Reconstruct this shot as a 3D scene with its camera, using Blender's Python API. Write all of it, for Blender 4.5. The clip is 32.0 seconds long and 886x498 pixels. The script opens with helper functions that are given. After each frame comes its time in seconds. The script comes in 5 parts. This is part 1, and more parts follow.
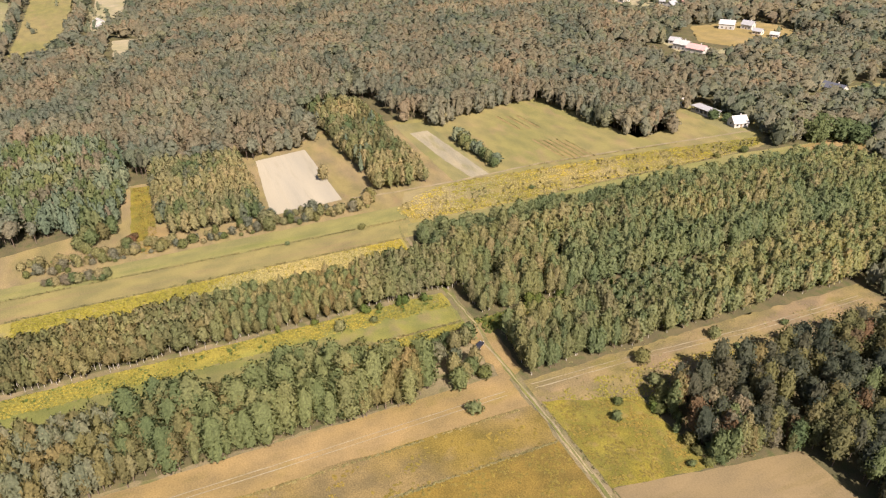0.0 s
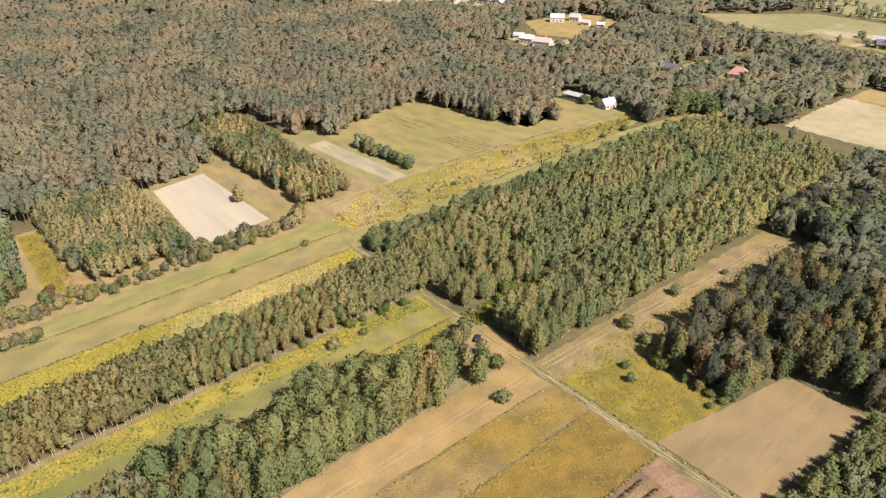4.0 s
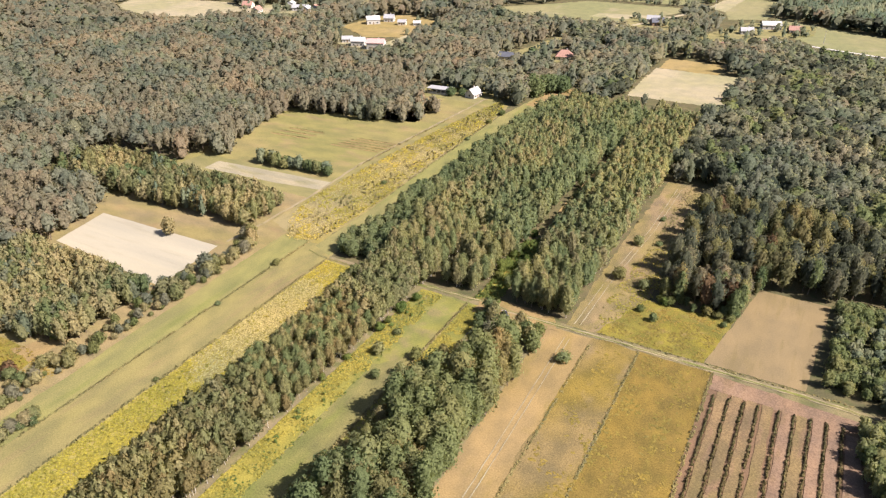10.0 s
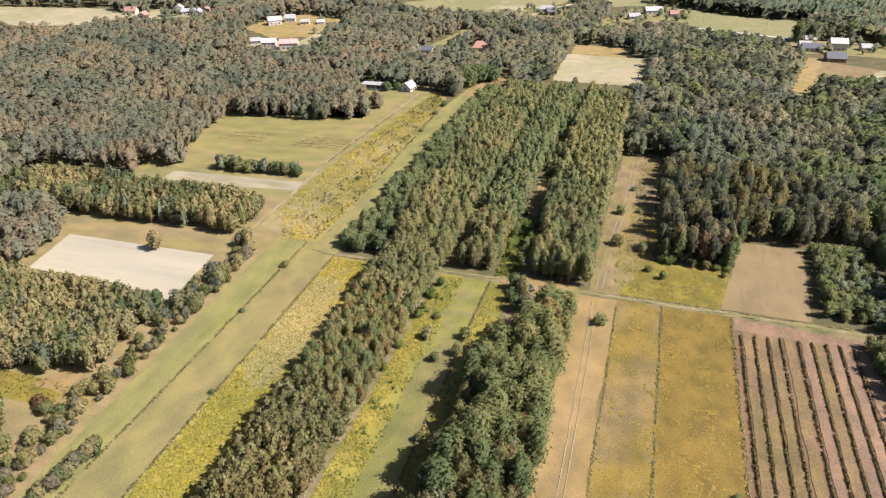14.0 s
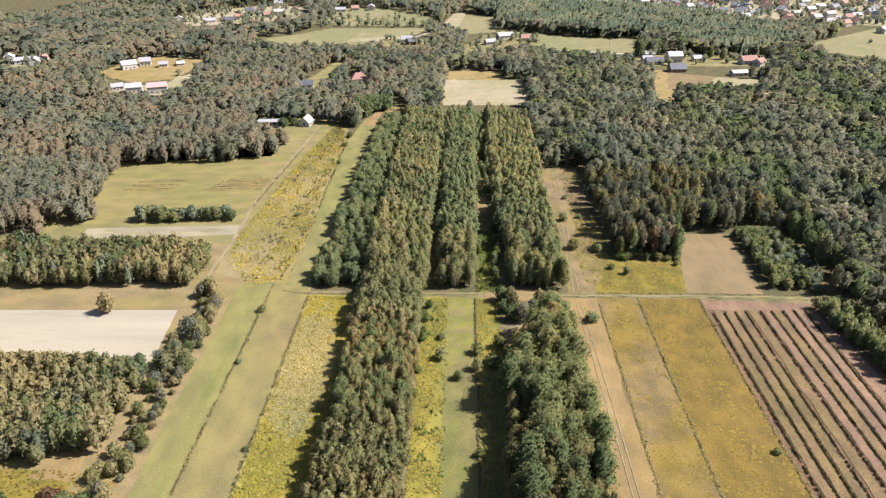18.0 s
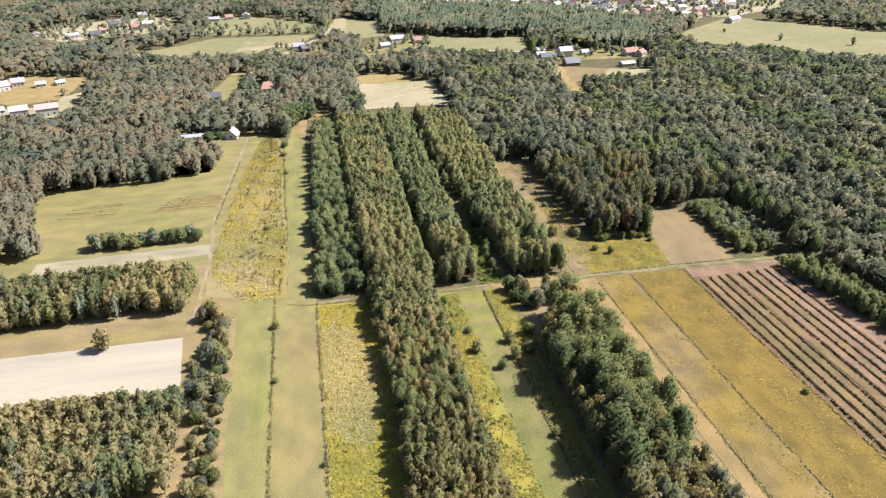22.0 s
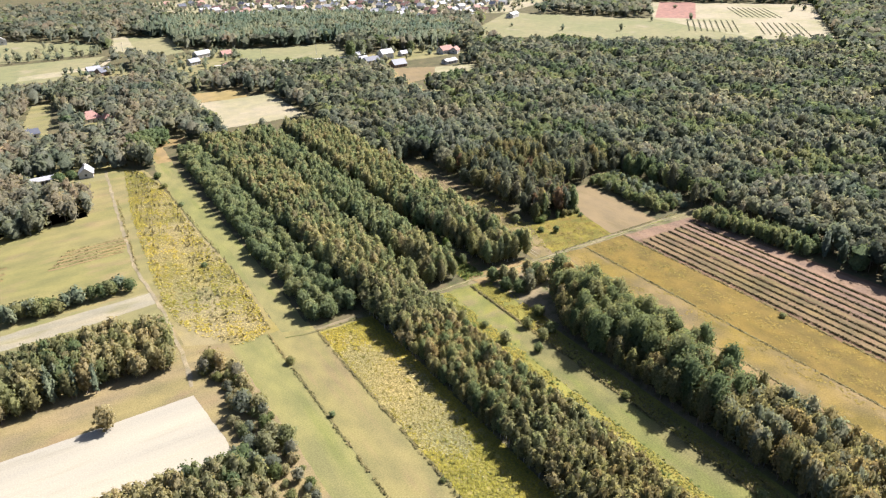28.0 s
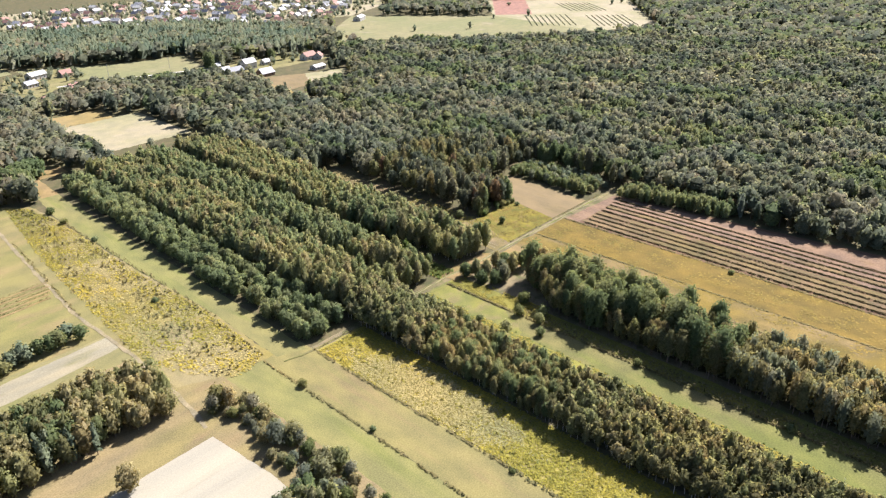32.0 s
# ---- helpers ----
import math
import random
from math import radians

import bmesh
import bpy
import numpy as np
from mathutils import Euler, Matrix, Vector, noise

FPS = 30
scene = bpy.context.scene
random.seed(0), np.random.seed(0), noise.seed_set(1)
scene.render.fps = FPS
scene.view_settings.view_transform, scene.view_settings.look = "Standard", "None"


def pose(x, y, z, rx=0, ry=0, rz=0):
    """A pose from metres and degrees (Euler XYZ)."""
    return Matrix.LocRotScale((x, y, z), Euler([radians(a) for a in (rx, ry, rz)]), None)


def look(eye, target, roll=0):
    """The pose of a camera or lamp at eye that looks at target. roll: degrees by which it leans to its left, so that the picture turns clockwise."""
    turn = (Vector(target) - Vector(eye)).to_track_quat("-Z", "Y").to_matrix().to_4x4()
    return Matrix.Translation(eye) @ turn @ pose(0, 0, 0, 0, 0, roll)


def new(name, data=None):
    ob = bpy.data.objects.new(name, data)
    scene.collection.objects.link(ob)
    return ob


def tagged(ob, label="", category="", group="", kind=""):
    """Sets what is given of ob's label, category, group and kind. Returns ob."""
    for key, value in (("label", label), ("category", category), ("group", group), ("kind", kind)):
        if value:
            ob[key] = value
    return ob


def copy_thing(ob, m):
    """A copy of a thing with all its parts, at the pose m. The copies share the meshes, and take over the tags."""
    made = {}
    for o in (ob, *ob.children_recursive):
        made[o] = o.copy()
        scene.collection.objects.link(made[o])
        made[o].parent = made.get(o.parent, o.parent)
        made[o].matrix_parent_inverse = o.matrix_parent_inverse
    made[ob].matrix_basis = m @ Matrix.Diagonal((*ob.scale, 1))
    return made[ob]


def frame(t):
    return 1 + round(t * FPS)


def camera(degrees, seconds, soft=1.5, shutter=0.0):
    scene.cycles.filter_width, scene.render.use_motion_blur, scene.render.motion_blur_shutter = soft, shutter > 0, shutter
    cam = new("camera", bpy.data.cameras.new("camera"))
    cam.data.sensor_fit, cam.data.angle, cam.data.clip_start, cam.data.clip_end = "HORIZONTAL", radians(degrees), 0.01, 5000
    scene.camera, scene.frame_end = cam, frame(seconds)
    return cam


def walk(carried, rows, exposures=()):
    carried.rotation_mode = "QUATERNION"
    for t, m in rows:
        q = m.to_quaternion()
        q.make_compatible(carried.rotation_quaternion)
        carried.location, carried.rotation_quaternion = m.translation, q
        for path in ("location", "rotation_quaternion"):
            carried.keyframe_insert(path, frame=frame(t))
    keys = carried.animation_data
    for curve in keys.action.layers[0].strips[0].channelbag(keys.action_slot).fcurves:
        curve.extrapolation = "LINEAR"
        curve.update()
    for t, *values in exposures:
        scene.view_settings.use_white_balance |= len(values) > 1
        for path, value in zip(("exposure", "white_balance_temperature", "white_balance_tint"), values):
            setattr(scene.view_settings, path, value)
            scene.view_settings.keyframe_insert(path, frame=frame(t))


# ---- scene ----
cam = camera(64.6, 32.0, 1.25)
PATH = [
    (0.0, 216.0, -72.0, 144.43, 60.23, 0.79, 66.87),
    (0.5, 213.22, -78.46, 144.39, 60.22, 0.75, 65.0),
    (1.0, 210.27, -84.79, 144.35, 60.27, 0.7, 63.05),
    (1.5, 207.33, -91.08, 144.32, 60.3, 0.68, 60.88),
    (2.0, 204.08, -97.27, 144.26, 60.36, 0.66, 58.67),
    (2.5, 200.74, -103.41, 144.19, 60.41, 0.66, 56.45),
    (3.0, 196.98, -109.42, 144.18, 60.47, 0.66, 54.95),
    (3.5, 193.15, -115.16, 144.13, 60.51, 0.66, 53.02),
    (4.0, 189.08, -120.81, 144.13, 60.53, 0.62, 50.0),
    (4.5, 184.63, -126.37, 144.23, 60.57, 0.57, 47.12),
    (6.5, 165.01, -146.41, 144.0, 60.71, 0.5, 38.86),
    (7.0, 160.19, -151.52, 143.76, 60.73, 0.48, 37.05),
    (7.5, 155.32, -156.62, 143.59, 60.78, 0.47, 35.66),
    (8.0, 150.38, -161.72, 143.38, 60.84, 0.49, 34.65),
    (8.5, 145.45, -166.82, 143.23, 60.87, 0.51, 33.84),
    (9.0, 140.46, -171.74, 143.09, 60.88, 0.51, 32.31),
    (9.5, 135.27, -176.53, 142.94, 60.89, 0.48, 30.34),
    (10.0, 129.94, -181.18, 142.85, 60.89, 0.45, 28.84),
    (10.5, 124.37, -185.65, 142.73, 60.87, 0.45, 27.66),
    (11.0, 118.77, -189.89, 142.48, 60.86, 0.43, 26.53),
    (11.5, 113.08, -193.91, 142.28, 60.83, 0.42, 24.97),
    (12.0, 107.13, -197.79, 142.08, 60.81, 0.38, 22.86),
    (12.5, 101.08, -201.44, 141.97, 60.8, 0.35, 20.82),
    (13.0, 94.8, -204.87, 141.89, 60.81, 0.34, 18.98),
    (13.5, 88.39, -207.99, 141.77, 60.82, 0.35, 17.93),
    (15.5, 62.35, -217.74, 141.17, 60.85, 0.35, 11.84),
    (16.0, 55.5, -219.59, 141.1, 61.84, 0.34, 10.07),
    (16.5, 48.6, -221.17, 141.01, 62.92, 0.35, 8.5),
    (17.0, 41.68, -222.48, 140.89, 63.12, 0.35, 6.55),
    (17.5, 34.73, -223.57, 140.71, 63.15, 0.32, 4.01),
    (18.0, 27.74, -224.38, 140.61, 63.18, 0.32, 1.63),
    (18.5, 20.53, -224.97, 140.53, 63.24, 0.38, 1.3),
    (19.0, 13.51, -225.38, 140.41, 63.3, 0.43, 0.98),
    (19.5, 6.51, -225.61, 140.25, 63.36, 0.47, 0.07),
    (20.0, -0.49, -225.71, 140.09, 63.39, 0.49, -1.51),
    (20.5, -7.45, -225.62, 139.96, 63.42, 0.51, -3.24),
    (21.0, -14.47, -225.4, 139.84, 63.45, 0.5, -5.28),
    (21.5, -21.45, -224.91, 139.74, 63.47, 0.46, -8.07),
    (22.0, -28.43, -224.15, 139.65, 63.5, 0.41, -11.04),
    (22.5, -35.38, -223.08, 139.52, 63.52, 0.37, -14.04),
    (23.0, -42.28, -221.74, 139.47, 63.55, 0.39, -16.72),
    (23.5, -49.06, -219.99, 139.4, 63.58, 0.43, -19.07),
    (24.0, -55.81, -217.93, 139.4, 63.61, 0.51, -20.37),
    (24.5, -62.48, -215.59, 139.24, 63.67, 0.57, -20.92),
    (26.5, -88.27, -204.56, 139.4, 63.75, 0.76, -24.86),
    (27.0, -94.53, -201.42, 139.28, 63.75, 0.73, -27.21),
    (27.5, -100.77, -198.14, 139.22, 63.76, 0.71, -29.62),
    (28.0, -106.93, -194.64, 139.22, 63.79, 0.68, -32.03),
    (28.5, -112.91, -190.96, 139.17, 63.78, 0.72, -34.19),
    (29.0, -118.74, -187.06, 139.15, 63.79, 0.75, -36.17),
    (29.5, -124.44, -182.98, 139.01, 63.79, 0.81, -37.87),
    (30.0, -130.04, -178.72, 139.04, 63.81, 0.85, -39.49),
    (30.5, -135.56, -174.23, 138.95, 63.83, 0.89, -41.07),
    (31.0, -140.67, -169.79, 138.96, 63.86, 0.92, -42.88),
    (31.5, -145.9, -164.95, 139.01, 63.87, 0.92, -45.1),
    (32.0, -150.84, -159.93, 139.02, 63.85, 0.94, -47.24),
]
walk(cam, [(t, pose(*p)) for t, *p in PATH], [(0, 1.12, 6650, 21), (4, 1.16, 6600, 20), (9, 1.29, 6400, 20), (13, 1.21, 6200, 19), (16, 1.12, 6150, 18), (19, 1.25, 5950, 18), (24, 1.37, 5900, 17), (28, 1.45, 5850, 17), (32, 1.45, 5850, 17)])

# ---- world, sun ----
SUN_EL, SUN_AZ = 47.0, 86.0          # degrees above the ground; clockwise from the strips' direction (+y)
world = bpy.data.worlds.new("sky")
scene.world = world
world.use_nodes = True
wn = world.node_tree.nodes
sky = wn.new("ShaderNodeTexSky")
sky.sky_type, sky.sun_disc = "NISHITA", False
sky.sun_elevation, sky.sun_rotation = radians(SUN_EL), radians(SUN_AZ)
sky.air_density, sky.dust_density, sky.ozone_density = 1.0, 2.0, 1.0
wn["Background"].inputs["Strength"].default_value = 0.053
world.node_tree.links.new(sky.outputs["Color"], wn["Background"].inputs["Color"])
sun = new("sun", bpy.data.lights.new("sun", "SUN"))
sun.data.energy, sun.data.angle, sun.data.color = 5.0, radians(0.6), (1.0, 0.93, 0.80)
to_sun = Vector((math.sin(radians(SUN_AZ)) * math.cos(radians(SUN_EL)), math.cos(radians(SUN_AZ)) * math.cos(radians(SUN_EL)), math.sin(radians(SUN_EL))))
sun.matrix_world = look(to_sun * 400, (0, 0, 0))


# ---- materials ----
def nodes_of(name):
    m = bpy.data.materials.new(name)
    m.use_nodes = True
    t = m.node_tree
    return m, t.nodes, t.links, t.nodes["Principled BSDF"]


def mix(n, l, fac, a, b, mode="MIX"):
    x = n.new("ShaderNodeMix")
    x.data_type, x.blend_type = "RGBA", mode
    for socket, v in ((x.inputs[0], fac), (x.inputs[6], a), (x.inputs[7], b)):
        if isinstance(v, (int, float)):
            socket.default_value = v
        elif isinstance(v, tuple):
            socket.default_value = (*v, 1)
        else:
            l.new(v, socket)
    return x.outputs[2]


def spread(n, l, value, lo, hi, a=0.0, b=1.0):
    x = n.new("ShaderNodeMapRange")
    l.new(value, x.inputs[0])
    for i, v in enumerate((lo, hi, a, b)):
        x.inputs[i + 1].default_value = v
    return x.outputs[0]


def noise_at(n, l, scale, stretch=(1, 1, 1), detail=4.0, shift=0.0):
    g = n.new("ShaderNodeNewGeometry")
    m = n.new("ShaderNodeMapping")
    m.inputs["Location"].default_value = (shift, shift * 0.7, 0)
    m.inputs["Scale"].default_value = stretch
    l.new(g.outputs["Position"], m.inputs["Vector"])
    x = n.new("ShaderNodeTexNoise")
    x.inputs["Scale"].default_value, x.inputs["Detail"].default_value = scale, detail
    l.new(m.outputs[0], x.inputs["Vector"])
    return x.outputs["Fac"]


def turf(name, a, b, c, big=0.035, mid=0.3, stretch=(1, 1, 1), c_from=0.5, fine=0.2, shift=0.0):
    """Ground cover: a and b in broad drifts, c in smaller patches, with fine grain and relief."""
    m, n, l, p = nodes_of(name)
    drift = spread(n, l, noise_at(n, l, big, stretch, 5, shift), 0.40, 0.60)
    col = mix(n, l, drift, a, b)
    patchy = spread(n, l, noise_at(n, l, mid, stretch, 6, shift + 31), c_from, c_from + 0.16)
    col = mix(n, l, patchy, col, c)
    blot = spread(n, l, noise_at(n, l, 0.13, (stretch[0], stretch[1] * 0.5 + 0.5, 1), 7, shift + 77), 0.36, 0.64)
    col = mix(n, l, 1.0, col, mix(n, l, blot, (1 - 0.8 * fine, 1 - 0.7 * fine, 1 - 0.55 * fine), (1 + 0.75 * fine, 1 + 0.6 * fine, 1 + 0.3 * fine)), "MULTIPLY")
    grain = noise_at(n, l, 2.2, (1, 1, 1), 8, 5)
    col = mix(n, l, 1.0, col, mix(n, l, spread(n, l, grain, 0.3, 0.7), (1 - fine,) * 3, (1 + fine,) * 3), "MULTIPLY")
    l.new(col, p.inputs["Base Color"])
    p.inputs["Roughness"].default_value = 0.95
    p.inputs["Specular IOR Level"].default_value = 0.1
    bump = n.new("ShaderNodeBump")
    bump.inputs["Strength"].default_value, bump.inputs["Distance"].default_value = 0.16, 0.2
    l.new(grain, bump.inputs["Height"])
    l.new(bump.outputs[0], p.inputs["Normal"])
    return m


def foliage(name, a, b, c, through_light=0.5):
    """Leaves: a, b and c over the trees' own tone, each clump a little lighter or darker."""
    m, n, l, p = nodes_of(name)
    at = n.new("ShaderNodeAttribute")
    at.attribute_name = "tone"
    info = n.new("ShaderNodeObjectInfo")
    add = n.new("ShaderNodeMath")
    add.operation = "ADD"
    l.new(at.outputs["Fac"], add.inputs[0])
    l.new(info.outputs["Random"], add.inputs[1])
    fr = n.new("ShaderNodeMath")
    fr.operation = "FRACT"
    l.new(add.outputs[0], fr.inputs[0])
    ramp = n.new("ShaderNodeValToRGB")
    e = ramp.color_ramp.elements
    e[0].color, e[1].color = (*a, 1), (*c, 1)
    e[0].position, e[1].position = 0.1, 1.0
    e.new(0.6).color = (*b, 1)
    l.new(fr.outputs[0], ramp.inputs[0])
    leaf = n.new("ShaderNodeAttribute")
    leaf.attribute_name = "leaf"
    col = mix(n, l, 1.0, ramp.outputs[0], mix(n, l, leaf.outputs["Fac"], (0.90, 0.91, 0.90), (1.10, 1.09, 1.08)), "MULTIPLY")
    drift = spread(n, l, noise_at(n, l, 0.02, (1, 1, 0.2), 3, 9), 0.35, 0.65)
    col = mix(n, l, 1.0, col, mix(n, l, drift, (0.74, 0.83, 0.86), (1.22, 1.16, 1.08)), "MULTIPLY")
    grain = noise_at(n, l, 1.5, (1, 1, 0.8), 6, 3)
    col = mix(n, l, 1.0, col, mix(n, l, spread(n, l, grain, 0.36, 0.64), (0.74, 0.75, 0.75), (1.26, 1.25, 1.22)), "MULTIPLY")
    bump = n.new("ShaderNodeBump")
    bump.inputs["Strength"].default_value, bump.inputs["Distance"].default_value = 0.35, 0.5
    l.new(grain, bump.inputs["Height"])
    l.new(bump.outputs[0], p.inputs["Normal"])
    l.new(col, p.inputs["Base Color"])
    p.inputs["Roughness"].default_value = 0.85
    p.inputs["Specular IOR Level"].default_value = 0.1
    tr = n.new("ShaderNodeBsdfTranslucent")
    l.new(mix(n, l, 1.0, col, (1.15, 1.12, 0.88), "MULTIPLY"), tr.inputs["Color"])
    ms = n.new("ShaderNodeMixShader")
    ms.inputs[0].default_value = through_light
    l.new(p.outputs[0], ms.inputs[1])
    l.new(tr.outputs[0], ms.inputs[2])
    l.new(ms.outputs[0], n["Material Output"].inputs["Surface"])
    return m


def plain(name, col, rough=0.7, vary=0.2, scale=0.8, metal=0.0, spec=0.3):
    m, n, l, p = nodes_of(name)
    f = noise_at(n, l, scale, (1, 1, 1), 6)
    k = mix(n, l, spread(n, l, f, 0.3, 0.7), (1 - vary,) * 3, (1 + vary * 0.6,) * 3)
    l.new(mix(n, l, 1.0, col, k, "MULTIPLY"), p.inputs["Base Color"])
    p.inputs["Roughness"].default_value, p.inputs["Metallic"].default_value = rough, metal
    p.inputs["Specular IOR Level"].default_value = spec
    return m


ALONG = (1, 0.12, 1)
M_GROUND = turf("rough_grass", (0.136, 0.117, 0.062), (0.170, 0.139, 0.083), (0.095, 0.095, 0.040), 0.03, 0.2)
M_FLOOR = turf("forest_floor", (0.086, 0.078, 0.040), (0.100, 0.084, 0.046), (0.070, 0.074, 0.032), 0.05, 0.3)
M_MEADOW = turf("mown_meadow", (0.153, 0.150, 0.055), (0.169, 0.154, 0.063), (0.134, 0.138, 0.046), 0.06, 0.2, ALONG, 0.52, 0.2)
M_MEADOW_DRY = turf("dry_mown_meadow", (0.166, 0.147, 0.059), (0.174, 0.150, 0.064), (0.178, 0.141, 0.067), 0.07, 0.2, ALONG, 0.52, 0.2, 40)
M_GOLDENROD = turf("goldenrod_ground", (0.237, 0.203, 0.051), (0.223, 0.191, 0.057), (0.211, 0.178, 0.078), 0.06, 0.25)
M_OLIVEGOLD = turf("olive_gold_ground", (0.156, 0.130, 0.024), (0.130, 0.116, 0.028), (0.160, 0.122, 0.044), 0.06, 0.25, (1, 1, 1), 0.54, 0.32)
M_WEEDS = turf("dry_weed_ground", (0.210, 0.174, 0.090), (0.184, 0.152, 0.052), (0.160, 0.142, 0.044), 0.04, 0.12, (1, 0.5, 1), 0.53)
M_LANE = turf("green_lane", (0.196, 0.168, 0.036), (0.150, 0.150, 0.040), (0.215, 0.165, 0.042), 0.05, 0.14, (1, 0.4, 1), 0.56, 0.28)
M_LUSH = turf("lush_grass", (0.159, 0.150, 0.040), (0.138, 0.141, 0.043), (0.159, 0.138, 0.060), 0.06, 0.15)
M_LANE_DRY = turf("dry_lane", (0.118, 0.125, 0.038), (0.144, 0.127, 0.056), (0.107, 0.121, 0.033), 0.035, 0.1, (1, 0.35, 1), 0.54, 0.25)
M_GOLD = turf("gold_field", (0.158, 0.118, 0.054), (0.147, 0.109, 0.028), (0.173, 0.131, 0.067), 0.04, 0.14, (1, 0.6, 1), 0.56, 0.28)
M_GOLD_B = turf("rusty_gold_field", (0.144, 0.101, 0.025), (0.128, 0.092, 0.027), (0.153, 0.113, 0.028), 0.05, 0.25, (1, 0.5, 1), 0.54, 0.30)
M_TAN = turf("dry_tan_grass", (0.213, 0.153, 0.074), (0.193, 0.140, 0.062), (0.163, 0.126, 0.045), 0.05, 0.15, (1, 0.4, 1), 0.55)
M_BROWN_GRASS = turf("brown_grass", (0.180, 0.134, 0.078), (0.156, 0.128, 0.054), (0.140, 0.118, 0.044), 0.05, 0.16, (1, 0.4, 1), 0.53, 0.26)
M_PASTURE = turf("dry_pasture", (0.180, 0.153, 0.067), (0.158, 0.146, 0.055), (0.190, 0.149, 0.072), 0.022, 0.1, (0.5, 1, 1), 0.54, 0.18)
M_FALLOW = turf("dry_fallow", (0.192, 0.150, 0.080), (0.170, 0.142, 0.062), (0.186, 0.138, 0.072), 0.05, 0.15, (0.5, 1, 1), 0.54, 0.22)
M_STUBBLE = turf("pale_stubble", (0.283, 0.257, 0.196), (0.299, 0.271, 0.208), (0.260, 0.234, 0.172), 0.05, 0.3, (0.1, 1, 1), 0.55, 0.1)
M_TANFIELD = turf("tan_stubble", (0.164, 0.125, 0.067), (0.178, 0.135, 0.074), (0.150, 0.116, 0.058), 0.06, 0.3, (1, 0.15, 1), 0.55, 0.12)
M_SOIL = turf("pinkish_soil", (0.125, 0.079, 0.047), (0.144, 0.093, 0.059), (0.107, 0.071, 0.037), 0.06, 0.4, (1, 0.2, 1), 0.56, 0.2)
M_SOIL_PALE = turf("pale_pinkish_soil", (0.180, 0.122, 0.084), (0.164, 0.110, 0.074), (0.135, 0.094, 0.055), 0.06, 0.3, (1, 0.3, 1), 0.56, 0.25)
M_ROWGAP = turf("grassy_row_gap", (0.150, 0.106, 0.060), (0.132, 0.102, 0.047), (0.157, 0.104, 0.065), 0.05, 0.3, (1, 0.3, 1), 0.54, 0.28)
M_RED_SOIL = turf("red_soil", (0.221, 0.122, 0.095), (0.241, 0.136, 0.106), (0.201, 0.115, 0.084), 0.03, 0.2)
M_TRACK = turf("sandy_track", (0.224, 0.186, 0.117), (0.192, 0.160, 0.094), (0.146, 0.128, 0.062), 0.2, 0.5, (1, 1, 1), 0.57, 0.2)
M_PALE = turf("pale_mown_band", (0.239, 0.215, 0.150), (0.221, 0.194, 0.131), (0.161, 0.149, 0.076), 0.06, 0.15, (0.3, 1, 1), 0.56)
M_OLIVE = turf("olive_meadow", (0.152, 0.140, 0.059), (0.182, 0.161, 0.077), (0.135, 0.135, 0.050), 0.03, 0.1, (0.4, 1, 1), 0.54, 0.18)
M_FAR_FIELD = turf("far_meadow", (0.157, 0.157, 0.076), (0.187, 0.171, 0.089), (0.229, 0.197, 0.126), 0.012, 0.04, (1, 1, 1), 0.6, 0.12)
M_FAR_PALE = turf("far_pale_field", (0.272, 0.234, 0.157), (0.218, 0.201, 0.114), (0.290, 0.247, 0.176), 0.015, 0.05, (1, 1, 1), 0.6, 0.12)
M_FAR_GOLD = turf("far_gold_field", (0.202, 0.156, 0.063), (0.226, 0.172, 0.079), (0.179, 0.141, 0.070), 0.02, 0.06, (1, 1, 1), 0.6, 0.15)
M_ASPHALT = plain("pale_road", (0.36, 0.34, 0.31), 0.9, 0.1)

F_BIRCH = foliage("birch_leaves", (0.223, 0.228, 0.107), (0.257, 0.245, 0.125), (0.288, 0.247, 0.138), 0.58)
F_ALDER = foliage("alder_leaves", (0.132, 0.164, 0.077), (0.160, 0.186, 0.087), (0.199, 0.203, 0.096), 0.52)
F_ASPEN = foliage("aspen_leaves", (0.182, 0.216, 0.110), (0.214, 0.236, 0.120), (0.252, 0.254, 0.130), 0.58)
F_PINE = foliage("pine_needles", (0.104, 0.130, 0.088), (0.126, 0.146, 0.094), (0.154, 0.162, 0.102), 0.25)
F_PALE = foliage("pale_birch_leaves", (0.262, 0.240, 0.123), (0.288, 0.250, 0.132), (0.306, 0.252, 0.138), 0.5)
# next four, the forest's leaves: some bluish grey distance haze mixed into the colours
F_MIXED = foliage("mixed_leaves", (0.162, 0.181, 0.121), (0.193, 0.200, 0.133), (0.225, 0.212, 0.140), 0.56)
F_OAK = foliage("dark_oak_leaves", (0.110, 0.125, 0.094), (0.133, 0.142, 0.102), (0.162, 0.156, 0.111), 0.7)
F_BROWN = foliage("brownish_leaves", (0.205, 0.188, 0.132), (0.222, 0.193, 0.135), (0.237, 0.193, 0.137), 0.55)
F_WOOD = foliage("haze_tinted_green_leaves", (0.189, 0.200, 0.151), (0.219, 0.217, 0.162), (0.250, 0.230, 0.169), 0.6)
F_LUSH = foliage("lush_leaves", (0.115, 0.156, 0.046), (0.139, 0.170, 0.050), (0.168, 0.180, 0.058))
F_AUTUMN = foliage("browning_birch_leaves", (0.196, 0.184, 0.086), (0.216, 0.190, 0.091), (0.232, 0.186, 0.091), 0.55)
F_DUSK = foliage("dark_birch_leaves", (0.172, 0.170, 0.082), (0.193, 0.179, 0.087), (0.214, 0.176, 0.087), 0.58)
F_RUST = foliage("rusty_leaves", (0.176, 0.110, 0.062), (0.196, 0.112, 0.068), (0.160, 0.116, 0.066))
